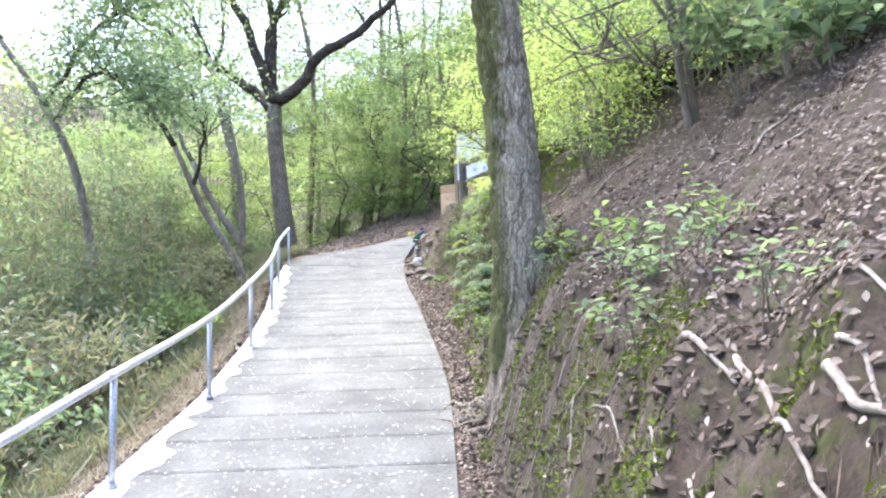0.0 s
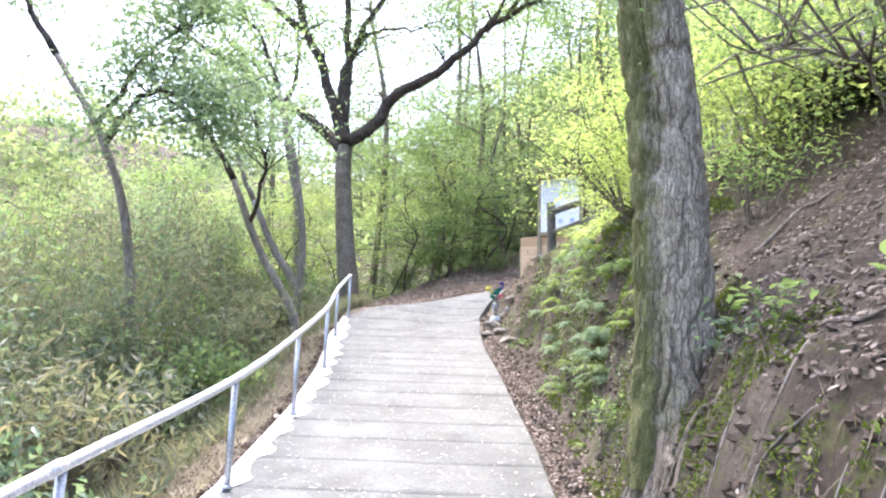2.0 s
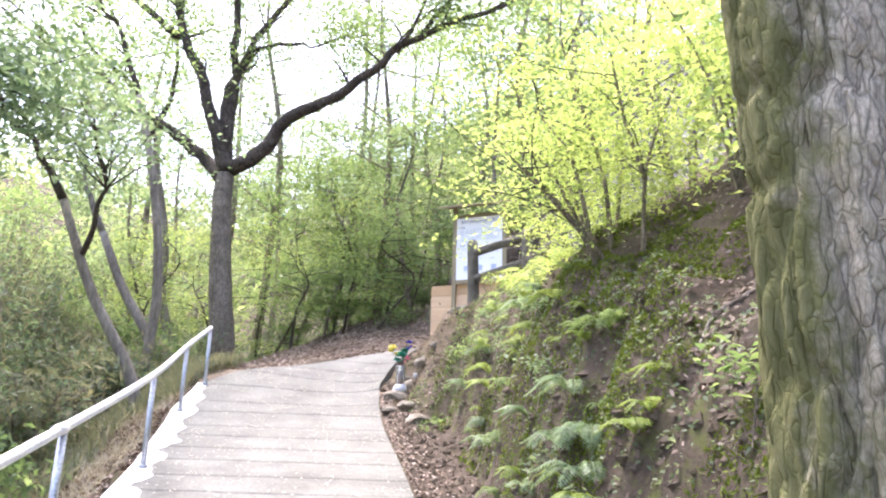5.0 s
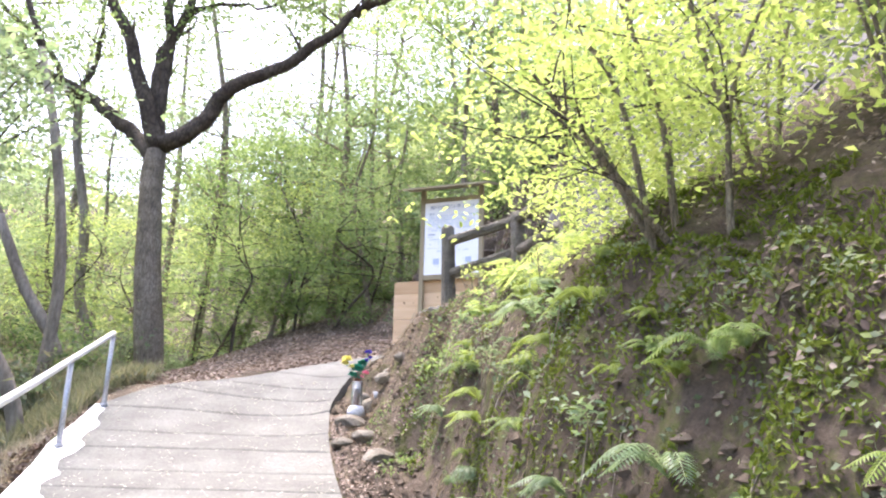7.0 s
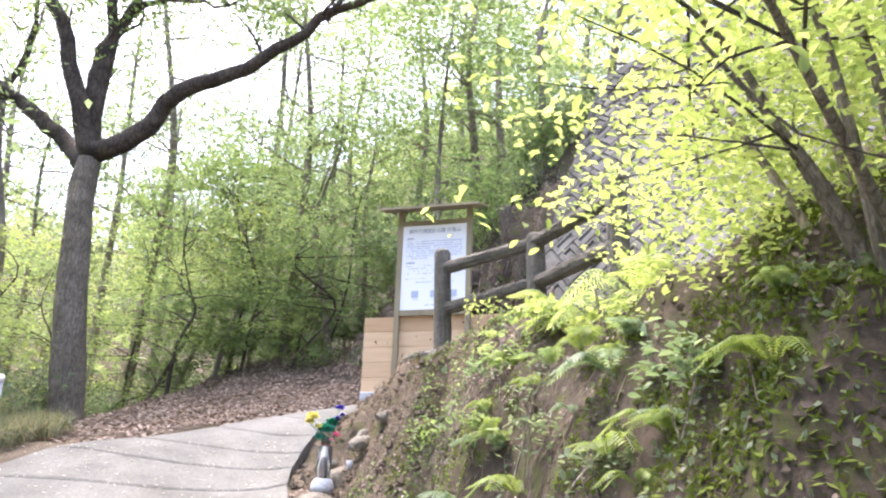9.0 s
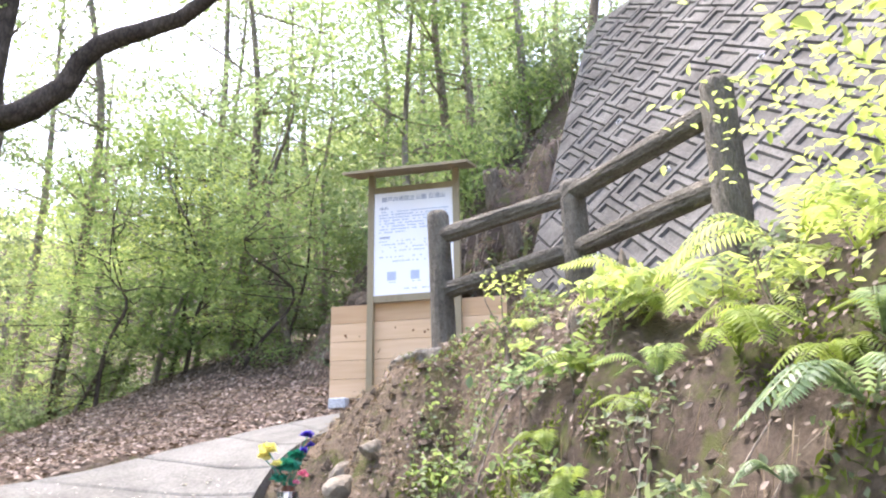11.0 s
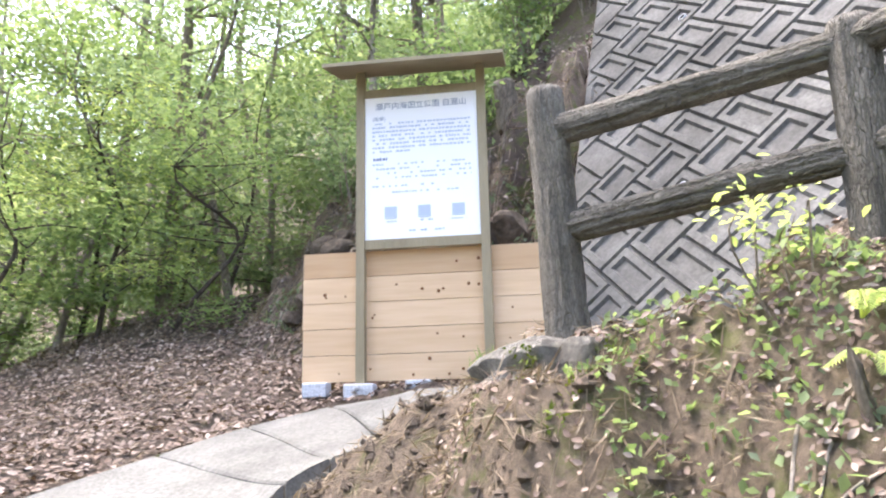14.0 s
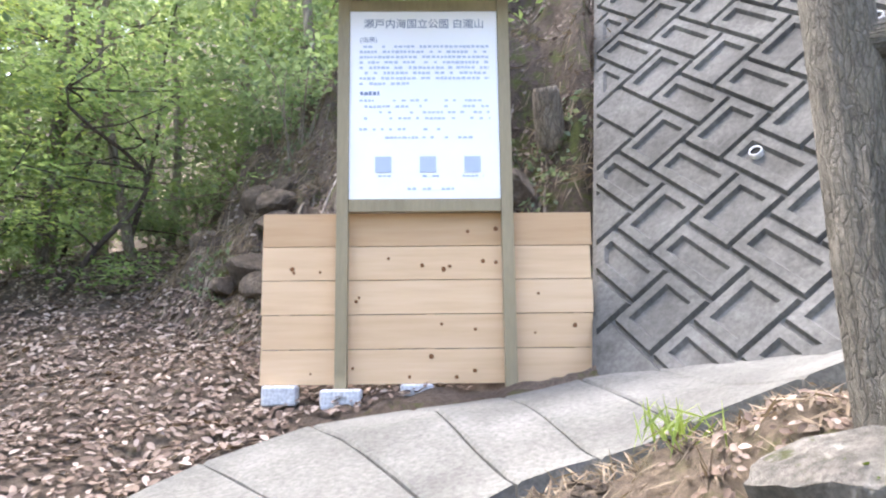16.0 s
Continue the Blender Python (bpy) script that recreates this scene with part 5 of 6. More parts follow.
# seedlings low on the bank
for k, (x, y, n, sz, m) in enumerate([(0.86, 3.31, 60, 0.07, L_MID), (0.97, 2.84, 70, 0.065, L_BLUE), (0.92, 2.05, 40, 0.06, L_MID), (0.77, 3.01, 40, 0.07, L_BLUE), (1.05, 4.06, 70, 0.085, L_GREEN), (0.92, 3.72, 40, 0.075, L_BLUE), (0.85, 4.9, 70, 0.075, L_GREEN), (0.75, 5.35, 70, 0.075, L_BLUE),
                                      (1.2, 3.1, 50, 0.07, L_GREEN), (0.42, 6.9, 90, 0.05, L_GREEN), (0.45, 7.6, 140, 0.05, L_DEEP), (0.4, 8.4, 120, 0.05, L_DEEP), (0.75, 6.6, 120, 0.06, L_GREEN),
                                      (0.5, 10.2, 160, 0.045, L_DEEP), (0.45, 10.9, 200, 0.045, L_DEEP), (0.62, 9.8, 160, 0.055, L_BLUE), (0.35, 11.7, 170, 0.055, L_GREEN), (0.48, 12.05, 110, 0.075, L_BLUE), (0.6, 11.85, 110, 0.08, L_GREEN), (0.72, 11.7, 110, 0.08, L_LIME), (0.22, 12.5, 120, 0.055, L_GREEN), (0.55, 11.2, 120, 0.045, L_DEEP), (0.85, 11.0, 120, 0.05, L_DEEP), (0.5, 8.9, 150, 0.05, L_BLUE), (0.66, 12.75, 80, 0.05, L_LIME)]):
    bush(x, y, 0.17, 0.2, m, 860 + k, int(n * (0.18 if y < 6 else 0.75)), sz * (0.72 if y < 6 else 0.85 if y < 11 else 0.66), 0.55, "small leafy seedling rooted in the earth bank", "plant", 5, None, 0.6, 0.1, "seedlings on the bank", None, 3 if y < 6 else 6, 0.004)
rs = np.random.RandomState(91)
for k in range(64):
    y = rs.uniform(7.2, 11.9)
    x = float(np.interp(y, RIGHT_Y, RIGHT_X)) + float(bank_shift(y)) + rs.uniform(0.2, 0.8)
    fern(x, y, gnd(x, y), 900 + k, rs.randint(4, 7), rs.uniform(0.1, 0.26), (L_FERN, L_FERN, L_GREEN, L_BLUE)[k % 4])
for k, (x, y, L) in enumerate([(0.62, 12.5, 0.17), (0.58, 12.4, 0.14), (0.8, 11.75, 0.24), (0.86, 11.5, 0.24), (0.78, 11.85, 0.2), (0.85, 11.6, 0.2), (0.9, 11.1, 0.24), (0.95, 10.8, 0.24), (1.02, 11.35, 0.42), (1.0, 11.6, 0.4), (1.1, 11.2, 0.45), (0.92, 11.9, 0.3)]):
    fern(x, y, gnd(x, y) + 0.05, 950 + k, 5, L, L_LIME, (-0.4, -0.2))


# ---- small things by the bend ----
def rock(name, label, at, size, seed, mat=None, group="stones by the bend", category="stone", turn=None):
    rs = np.random.RandomState(seed)
    bm = bmesh.new()
    bmesh.ops.create_icosphere(bm, subdivisions=3, radius=1.0)
    o = rs.uniform(0, 50, 3)
    cut = [(rs.normal(size=3), rs.uniform(0.55, 0.9)) for _ in range(9)]
    for v in bm.verts:
        p = np.array(v.co)
        for n, d in cut:
            n = n / np.linalg.norm(n)
            p = p - n * max(p @ n - d, 0) * 0.9
        p = p * (1 + 0.07 * noise.noise(Vector(p * 2.2 + o)) + 0.03 * noise.noise(Vector(p * 7 + o)))
        v.co = Vector(p * np.array(size))
    me = bpy.data.meshes.new(name)
    bm.to_mesh(me)
    bm.free()
    me.materials.append(mat or M_STONE)
    ob = tagged(new(name, me), label, category, group)
    ob.matrix_world = pose(*at, rs.uniform(-8, 8), rs.uniform(-8, 8), rs.uniform(0, 360) if turn is None else turn)
    return ob


for k, (x, y, sx, sy, sz) in enumerate([(-0.2, 12.25, 0.2, 0.13, 0.07), (-0.33, 12.72, 0.17, 0.13, 0.07), (-0.45, 13.05, 0.15, 0.12, 0.07), (-0.14, 13.1, 0.14, 0.11, 0.07), (-0.24, 13.55, 0.13, 0.11, 0.1), (-0.1, 13.45, 0.12, 0.1, 0.08), (-0.36, 13.8, 0.1, 0.08, 0.07), (-0.5, 12.5, 0.1, 0.09, 0.05), (-0.02, 12.9, 0.1, 0.08, 0.05)]):
    rock("stone", "pale weathered stone set in the earth beside the path", (x, y, gnd(x, y) + sz * 0.35), (sx, sy, sz), 40 + k)
rs = np.random.RandomState(73)
for k in range(22):
    y = rs.uniform(16.7, 19.8)
    x = float(slope_foot(y)) + rs.uniform(0.3, 1.3)
    q = rs.uniform(0.1, 0.24)
    rock("boulder", "brown earthy boulder lodged in the slope behind the board", (x, y, gnd(x, y)), (q * 1.3, q, q * 0.8), 600 + k, M_CLOD, "boulders in the earth slope", "rock")


for k, (x, y) in enumerate([(3.25, 6.8), (3.05, 7.3), (2.85, 7.8), (2.7, 8.3), (2.55, 8.8), (3.7, 6.4)]):
    rock("boulder", "dark overhanging crust of earth on the hillside", (x, y, gnd(x, y) + 0.24), (0.5, 0.42, 0.2), 640 + k, M_CLOD, "earth crusts on the hillside", "rock", -70)


def ledge():
    """A flat crust of broken rock: a ragged outline with a rough top and a crumbling undercut side."""
    seg, rings = 64, [(0.0, 0.02), (0.35, 0.018), (0.7, 0.008), (0.93, 0.0), (1.0, -0.025), (0.97, -0.07), (1.0, -0.1), (0.9, -0.16), (0.95, -0.24)]
    an = np.linspace(0, 2 * np.pi, seg, endpoint=False)
    out = np.interp(an, [0, 0.5, 1.2, 1.9, 2.6, 3.1, 3.6, 4.4, 5.2, 5.8, 2 * np.pi], [0.36, 0.3, 0.17, 0.16, 0.22, 0.33, 0.26, 0.19, 0.2, 0.27, 0.36])
    out = out * (1 + 0.1 * lattice_noise(an * 2.2, an * 0, 1.0, 90) + 0.07 * lattice_noise(an * 7, an * 0, 1.0, 91))
    v = []
    for i, (r, z) in enumerate(rings):
        x, y = np.cos(an) * out * r, np.sin(an) * out * r
        rough = 0.022 * lattice_noise(x + 3, y + 3, 9.0, 92) + 0.012 * lattice_noise(x, y, 26.0, 93)
        side = 1 + 0.1 * lattice_noise(an * 4, an * 0 + z * 20, 1.0, 94 + i) * (i > 3)
        v.append(np.c_[x * side, y * side, z + rough * (1 if i < 5 else 0.6)])
    k = len(rings)
    f = [(i * seg + j, i * seg + (j + 1) % seg, (i + 1) * seg + (j + 1) % seg, (i + 1) * seg + j) for i in range(k - 1) for j in range(seg)]
    return Geo().add(np.concatenate(v), [q[::-1] for q in f])


shelf = tagged(part("rock_ledge", ledge(), M_LEDGE), "flat crumbling grey rock ledge at the foot of the log post", "rock")
rs = np.random.RandomState(95)
an = np.r_[rs.uniform(3.4, 4.3, 260), rs.uniform(5.0, 5.8, 260)]
moss_at = np.c_[np.cos(an) * 0.24, np.sin(an) * 0.21, rs.uniform(-0.12, 0.0, 520)]
moss_at[:, :2] *= rs.uniform(0.85, 1.05, (520, 1))
cover = new("moss", leaf_mesh("moss", moss_at, 0.02, L_MOSS, rs, 0.4, -0.3, 0.0))
cover.parent = shelf
tagged(cover, "dark green moss", kind="stuff")
shelf.matrix_world = pose(0.42, 13.36, 3.885, -2, -3, -34)
tuft = np.random.RandomState(6)
n = 46
aim = np.c_[tuft.normal(size=n) * 0.6, tuft.normal(size=n) * 0.6, tuft.uniform(0.4, 1.2, n)]
c = np.array([0.4, 13.98, gnd(0.4, 13.98) + 0.05]) + tuft.normal(size=(n, 3)) * np.array([0.05, 0.05, 0.015])
tagged(new("grass_tuft", leaf_mesh("grass_tuft", c, 0.12, L_FERN, tuft, 0.06, -0.1, 0.0, 0.2, aim)), "tuft of green grass at the edge of the upper path", "grass")

# grave-style flower vase
VX, VY = -0.4, 13.35
vz = gnd(VX, VY)
vase = thing("flower_vase", "clear tube vase of artificial flowers on a white base", "vase", at=(VX, VY, 0))
M_BROWN = two_scale("brown_tube", (0.09, 0.035, 0.02), (0.15, 0.06, 0.035), (0.2, 0.09, 0.05), 8, 60, 0.35, 0, 0.1, 0.002)
M_CLEAR, _n, _l, _b = material("clear_plastic", 0.08)
_b.inputs["Base Color"].default_value = (0.9, 0.95, 0.93, 1)
_b.inputs["Transmission Weight"].default_value = 0.95


def lathe(profile, seg=20):
    an = np.linspace(0, 2 * np.pi, seg, endpoint=False)
    v = [(r * math.cos(a), r * math.sin(a), z) for r, z in profile for a in an]
    k = len(profile)
    return Geo().add(v, [(i * seg + j, i * seg + (j + 1) % seg, (i + 1) * seg + (j + 1) % seg, (i + 1) * seg + j) for i in range(k - 1) for j in range(seg)])


B = 2.86
part("base", lathe([(0.001, B - 0.02), (0.085, B - 0.02), (0.085, B + 0.02), (0.07, B + 0.06), (0.055, B + 0.075), (0.001, B + 0.08)]), M_BLOCK, vase, "pale white base", True)
part("inner_tube", lathe([(0.001, B + 0.07), (0.032, B + 0.07), (0.036, B + 0.33), (0.028, B + 0.33), (0.001, B + 0.3)]), M_BROWN, vase, "brown inner tube", True)
cl = part("sleeve", lathe([(0.052, B + 0.075), (0.054, B + 0.3), (0.051, B + 0.3), (0.049, B + 0.075)]), M_CLEAR, vase, "clear plastic sleeve", True)
cl.visible_shadow = False
rs = np.random.RandomState(8)
FL = {"yellow flower": [(0.72, 0.66, 0.16), (0.8, 0.76, 0.35)], "blue flower": [(0.03, 0.02, 0.35), (0.08, 0.05, 0.5)], "pink flower": [(0.75, 0.12, 0.35), (0.8, 0.4, 0.5)], "teal leaf": [(0.01, 0.16, 0.11), (0.02, 0.26, 0.19)]}
FM = {k: leaf_material(k.replace(" ", "_"), v, 0.2, 0.5) for k, v in FL.items()}
for kind, dx, dy, dz, r, n in (("yellow flower", -0.11, -0.02, 0.50, 0.05, 60), ("yellow flower", -0.06, -0.03, 0.43, 0.035, 36), ("yellow flower", -0.13, 0.02, 0.47, 0.035, 36), ("blue flower", 0.09, 0.0, 0.58, 0.035, 44), ("blue flower", 0.07, 0.01, 0.5, 0.03, 34), ("blue flower", 0.11, 0.02, 0.53, 0.025, 24), ("pink flower", 0.07, -0.04, 0.38, 0.032, 40), ("pink flower", 0.04, -0.05, 0.34, 0.022, 22),
                               ("teal leaf", 0.0, -0.02, 0.42, 0.06, 50), ("teal leaf", 0.03, 0.01, 0.47, 0.05, 34), ("teal leaf", -0.05, -0.03, 0.36, 0.045, 30)):
    c = np.array([dx, dy, B + dz])
    part("stalk", Geo().tube(curve([(0.0, 0, B + 0.28), (dx * 0.4, dy * 0.4, B + 0.3 + (dz - 0.3) * 0.5), c], 6), 0.003, 5), FM["teal leaf"], vase)
    d = rs.normal(size=(n, 3))
    d /= np.linalg.norm(d, axis=1)[:, None]
    d[:, 2] = np.abs(d[:, 2]) * 0.7
    ob = new("bloom" if "flower" in kind else "leaves", leaf_mesh("bloom", c + d * r * 0.6, r * 1.1, FM[kind], rs, 0.7, 0.0, 0.0, 0.3, d))
    ob.parent = vase
    tagged(ob, "artificial " + kind)

# small white cup by the vase
cup = tagged(part("cup", lathe([(0.001, 0), (0.022, 0), (0.028, 0.06), (0.025, 0.06), (0.02, 0.005)]), M_BLOCK, None, "", True), "small white cup lying beside the vase", "cup")
cup.location = (-0.22, 13.25, gnd(-0.22, 13.25) + 0.02)

# stumps and dead wood
def stump(x, y, h, r, seed, lean=(0, 0)):
    z = gnd(x, y)
    ob = part("stump", bark_cylinder((x, y, z - 0.1), (x + lean[0], y + lean[1], z + h), r * 1.25, r, seed, 28, 0.03, 0.008), M_BARK, None, "", True)
    tagged(ob, "short weathered cut stump with rough bark on the bank", "stump", "stumps on the bank")


for k, (x, y, h, r, lx, ly) in enumerate([(0.72, 12.18, 0.1, 0.032, 0.02, 0.0), (0.55, 12.43, 0.13, 0.013, -0.05, 0.0), (0.9, 12.0, 0.2, 0.015, 0.0, 0.02), (2.07, 16.72, 0.3, 0.09, -0.12, -0.1), (2.05, 17.35, 0.35, 0.1, -0.1, -0.1)]):
    stump(x, y, h, r, 300 + k, (lx, ly))


def root_line(pts, r, seed, label="bare pale root lying over the earth bank", name="root", mat=None, sit=True):
    ln = curve(pts, 22)
    if sit:
        z = land(ln[:, 0], ln[:, 1])
        ln[:, 2] = np.convolve(np.r_[z[:1], z[:1], z, z[-1:], z[-1:]], np.ones(5) / 5, "valid") + r * 0.8
    ln += np.random.RandomState(seed).normal(size=ln.shape) * r * 0.12
    tagged(part(name, Geo().tube(ln, np.linspace(r, r * 0.45, 22), 8, 0.12, seed), mat or M_ROOT, None, "", True), label, "root", "roots on the bank")


def down(t0, z):
    """Plan points as they are; heights are taken from the ground."""
    return [(x, y, z) for x, y in t0]


root_line(down([(0.76, 2.45), (0.75, 2.25), (0.77, 2.02)], 0), 0.015, 1)
root_line(down([(0.8, 2.1), (0.77, 1.88), (0.74, 1.72), (0.71, 1.59), (0.68, 1.4)], 0), 0.012, 3)
root_line(down([(1.02, 2.2), (1.0, 2.05), (0.93, 1.77), (0.91, 1.5)], 0), 0.011, 4)
root_line(down([(0.8, 1.6), (0.78, 1.39), (0.76, 1.2)], 0), 0.014, 5)
root_line(down([(0.84, 1.62), (0.83, 1.5), (0.79, 1.4)], 0), 0.009, 6)
for k, (a, b, c) in enumerate([((0.57, 3.39), (0.52, 3.25), (0.46, 3.07)), ((0.58, 2.97), (0.6, 2.8), (0.6, 2.59)), ((0.63, 2.4), (0.6, 2.25), (0.56, 2.08)), ((0.62, 2.0), (0.6, 1.92), (0.57, 1.8))]):
    root_line(down([a, b, c], 0), 0.007, 7 + k)
rs = np.random.RandomState(19)
for k in range(30):
    y = rs.uniform(2.8, 12.8)
    xr = float(np.interp(y, RIGHT_Y, RIGHT_X)) + float(bank_shift(y))
    a, b = xr + rs.uniform(0.45, 0.75), xr + rs.uniform(0.12, 0.4)
    root_line(down([(a, y + rs.uniform(-0.1, 0.1)), ((a + b) / 2, y + rs.uniform(-0.12, 0.12)), (b, y + rs.uniform(-0.15, 0.15))], 0), rs.uniform(0.002, 0.007), 20 + k, "thin bare root hanging down the earth bank")
for k in range(26):
    x, y = rs.uniform(0.8, 3.2), rs.uniform(3.0, 9.0)
    if k > 14:
        x, y = rs.uniform(0.9, 2.8), rs.uniform(16.6, 18.6)
    a, L = rs.uniform(0, 6.28), rs.uniform(0.15, 0.45)
    root_line(down([(x, y), (x + math.cos(a) * L, y + math.sin(a) * L), (x + math.cos(a + 0.3) * 2 * L, y + math.sin(a + 0.3) * 2 * L)], 0), rs.uniform(0.006, 0.016), 90 + k, "fallen dead twig on the leaf-strewn slope", "fallen_twig")

for k in range(130):
    y = rs.uniform(16.5, 20.2)
    x = float(slope_foot(y)) + rs.uniform(0.15, 1.6)
    L = rs.uniform(0.15, 0.5)
    root_line(down([(x, y), (x - L * 0.5, y + rs.uniform(-0.3, 0.1)), (x - L, y + rs.uniform(-0.5, 0.1))], 0), rs.uniform(0.004, 0.014), 200 + k, "tangled root hanging from the earth slope", "root", M_BARK)

# ---- ground cover ----
def scatter(name, label, xs, ys, size, mat, seed, lift=0.012, aspect=0.55, droop=0.0, flat=0.75, aim=None, category="ground cover"):
    rs = np.random.RandomState(seed)
    c = np.c_[xs, ys, land(xs, ys) + lift + rs.uniform(0, 0.025, len(xs))]
    ups = None
    if aim is None and flat > 0.5:
        e = 0.04
        gx, gy = (land(xs + e, ys) - land(xs - e, ys)) / (2 * e), (land(xs, ys + e) - land(xs, ys - e)) / (2 * e)
        ups = np.c_[-gx, -gy, np.ones(len(xs))]
        ups /= np.linalg.norm(ups, axis=1)[:, None]
        c = np.c_[xs, ys, land(xs, ys)] + ups * (lift + rs.uniform(0, 0.02, len(xs)))[:, None]
    me = leaf_mesh(name, c, size, mat, rs, aspect, droop, flat, 0.14, aim, ups, ups is not None)
    return tagged(new(name, me), label, category, kind="stuff")


rs = np.random.RandomState(55)
n = 80000
xs, ys = rs.uniform(0.35, 4.6, n), rs.uniform(0.8, 13.6, n)
dd = xs - np.interp(ys, RIGHT_Y, RIGHT_X) - bank_shift(ys)
keep = (rs.rand(n) < (smooth(0.5, 1.0, dd) * 0.85 + 0.03 * (dd > 0.08)) * np.interp(ys, [6.5, 8.5, 11, 12], [1, 0.6, 0.6, 1])) & ((lattice_noise(xs, ys, 1.6, 71) + rs.uniform(-0.5, 0.9, n)) > -0.2) & ~((xs > 1.2) & (ys > 10.8))
scatter("leaf_litter", "brown fallen leaves over the hillside", xs[keep], ys[keep], 0.03, L_LITTER, 56, 0.005)
n = 24000
xs, ys = rs.uniform(0.35, 4.4, n), rs.uniform(1.2, 7.6, n)
dd = xs - np.interp(ys, RIGHT_Y, RIGHT_X) - bank_shift(ys)
keep = (rs.rand(n) < smooth(0.35, 1.0, dd) * 0.8 + 0.06 * (dd > 0.1)) & (lattice_noise(xs, ys, 1.1, 76) + rs.uniform(-0.6, 0.6, n) > -0.1)
scatter("leaf_litter", "paler curled leaves among the litter on the hillside", xs[keep], ys[keep], 0.034, L_LITTER, 69, 0.012, 0.42, 0.0, 0.55)
n = 36000
xs, ys = rs.uniform(-4.2, 1.4, n), rs.uniform(14.3, 22, n)
keep = ~path_quad(xs, ys) & (base_z(xs, ys) > 3.15) & (xs < np.where(ys < 16, np.interp(ys, [15, 16], [0.2, 1.3]), slope_foot(ys) + 0.25))
edge = np.interp(ys, [14.3, 14.7, 15.5, 16], [-2.5, -1.9, -0.75, 0.0])
keep &= (xs < edge + 0.05) | (ys > 16.05)
scatter("leaf_litter", "thick carpet of brown fallen leaves on the side track", xs[keep], ys[keep], 0.05, L_DRY, 57, 0.012, 0.5, 0.0, 0.55)
n = 9000
ys = rs.uniform(16.6, 22, n)
xs = slope_foot(ys) + rs.uniform(-0.2, 3.5, n)
scatter("leaf_litter", "scattered brown leaves on the earth slope behind the notice board", xs, ys, 0.045, L_LITTER, 58)
n = 26000
ys = rs.uniform(-1, 13.6, n)
xs = np.interp(ys, LEFT_Y, LEFT_X) - 0.05 - np.abs(rs.normal(size=n)) * 0.55
scatter("leaf_litter", "dry leaves along the outer edge of the path", xs, ys, 0.065, L_DRY, 59, 0.025, 0.45, 0.0, 0.4)
n = 5200
ys = rs.uniform(2, 13.4, n)
xs = np.interp(ys, RIGHT_Y, RIGHT_X) + 0.02 + np.abs(rs.normal(size=n)) * 0.16
scatter("leaf_litter", "small dry leaves in the gutter at the bank's foot", xs, ys, 0.03, L_DRY, 60, 0.006)
n = 5000
xs, ys = rs.uniform(0.3, 1.45, n), rs.uniform(10.4, 14.0, n)
dd = xs - np.interp(ys, RIGHT_Y, RIGHT_X) - bank_shift(ys)
keep = (dd > 0.55) & (rs.rand(n) < 0.6)
scatter("leaf_litter", "dry leaves and scraps round the foot of the log fence", xs[keep], ys[keep], 0.024, L_LITTER, 67, 0.004)
n = 4200
xs, ys = rs.uniform(-0.6, 0.9, n), rs.uniform(12.6, 14.3, n)
aim = np.c_[rs.normal(size=n) - 0.4, rs.normal(size=n) - 0.5, rs.normal(size=n) * 0.3 - 0.4]
keep = xs > np.interp(ys, RIGHT_Y, RIGHT_X) + 0.15
scatter("dry_grass", "matted dead grass on the bank below the log fence", xs[keep], ys[keep], 0.09, L_DEAD, 68, 0.008, 0.06, 0.1, 0.2, aim[keep], "grass")
# dry grass and straw below the handrail
n = 11000
ys = rs.uniform(0, 14.2, n)
xs = np.interp(ys, LEFT_Y, LEFT_X) - 0.1 - np.abs(rs.normal(size=n)) * 0.5
aim = np.c_[rs.normal(size=n) * 0.6, rs.normal(size=n) * 0.6, rs.uniform(0.2, 1.2, n)]
scatter("dry_grass", "pale dry grass and straw on the slope edge", xs, ys, 0.17, L_STRAW, 61, 0.05, 0.04, -0.15, 0.0, aim, "grass")
n = 6500
ys = rs.uniform(13.2, 17.5, n)
xs = np.interp(ys, [13.2, 14.0, 15, 17.5], [-3.0, -2.9, -2.6, -4.2]) - np.abs(rs.normal(size=n)) * 0.7
aim = np.c_[rs.normal(size=n) * 0.5, rs.normal(size=n) * 0.5, rs.uniform(0.4, 1.2, n)]
scatter("grass", "thin green and straw grass round the bend", xs, ys, 0.3, L_BAMBOO, 62, 0.1, 0.05, -0.2, 0.0, aim, "grass")
n = 5000
ys = rs.uniform(0, 16, n)
xs = np.interp(ys, LEFT_Y, LEFT_X) - 0.5 - np.abs(rs.normal(size=n)) * 0.6
aim = np.c_[rs.normal(size=n) * 0.5, rs.normal(size=n) * 0.5, rs.uniform(0.2, 1.0, n)]
scatter("grass", "long green grass blades below the handrail", xs, ys, 0.36, L_BAMBOO, 63, 0.12, 0.06, -0.1, 0.0, aim, "grass")
# clods and pebbles on bare earth
n = 10000
ys = rs.uniform(1.0, 14.2, n)
xs = np.interp(ys, RIGHT_Y, RIGHT_X) + 0.03 + np.abs(rs.normal(size=n)) * 0.5
keep = ~path_quad(xs, ys)
xs, ys = xs[keep], ys[keep]
n = len(xs)
octa = np.array([(1, 0, 0), (-1, 0, 0), (0, 1, 0), (0, -1, 0), (0, 0, 1), (0, 0, -1)], float)
sz = 0.006 + 0.03 * rs.rand(n) ** 4
v = np.c_[xs, ys, land(xs, ys)][:, None] + octa[None] * sz[:, None, None] * rs.uniform(0.6, 1.3, (n, 6, 1)) + rs.normal(size=(n, 6, 3)) * sz[:, None, None] * 0.25
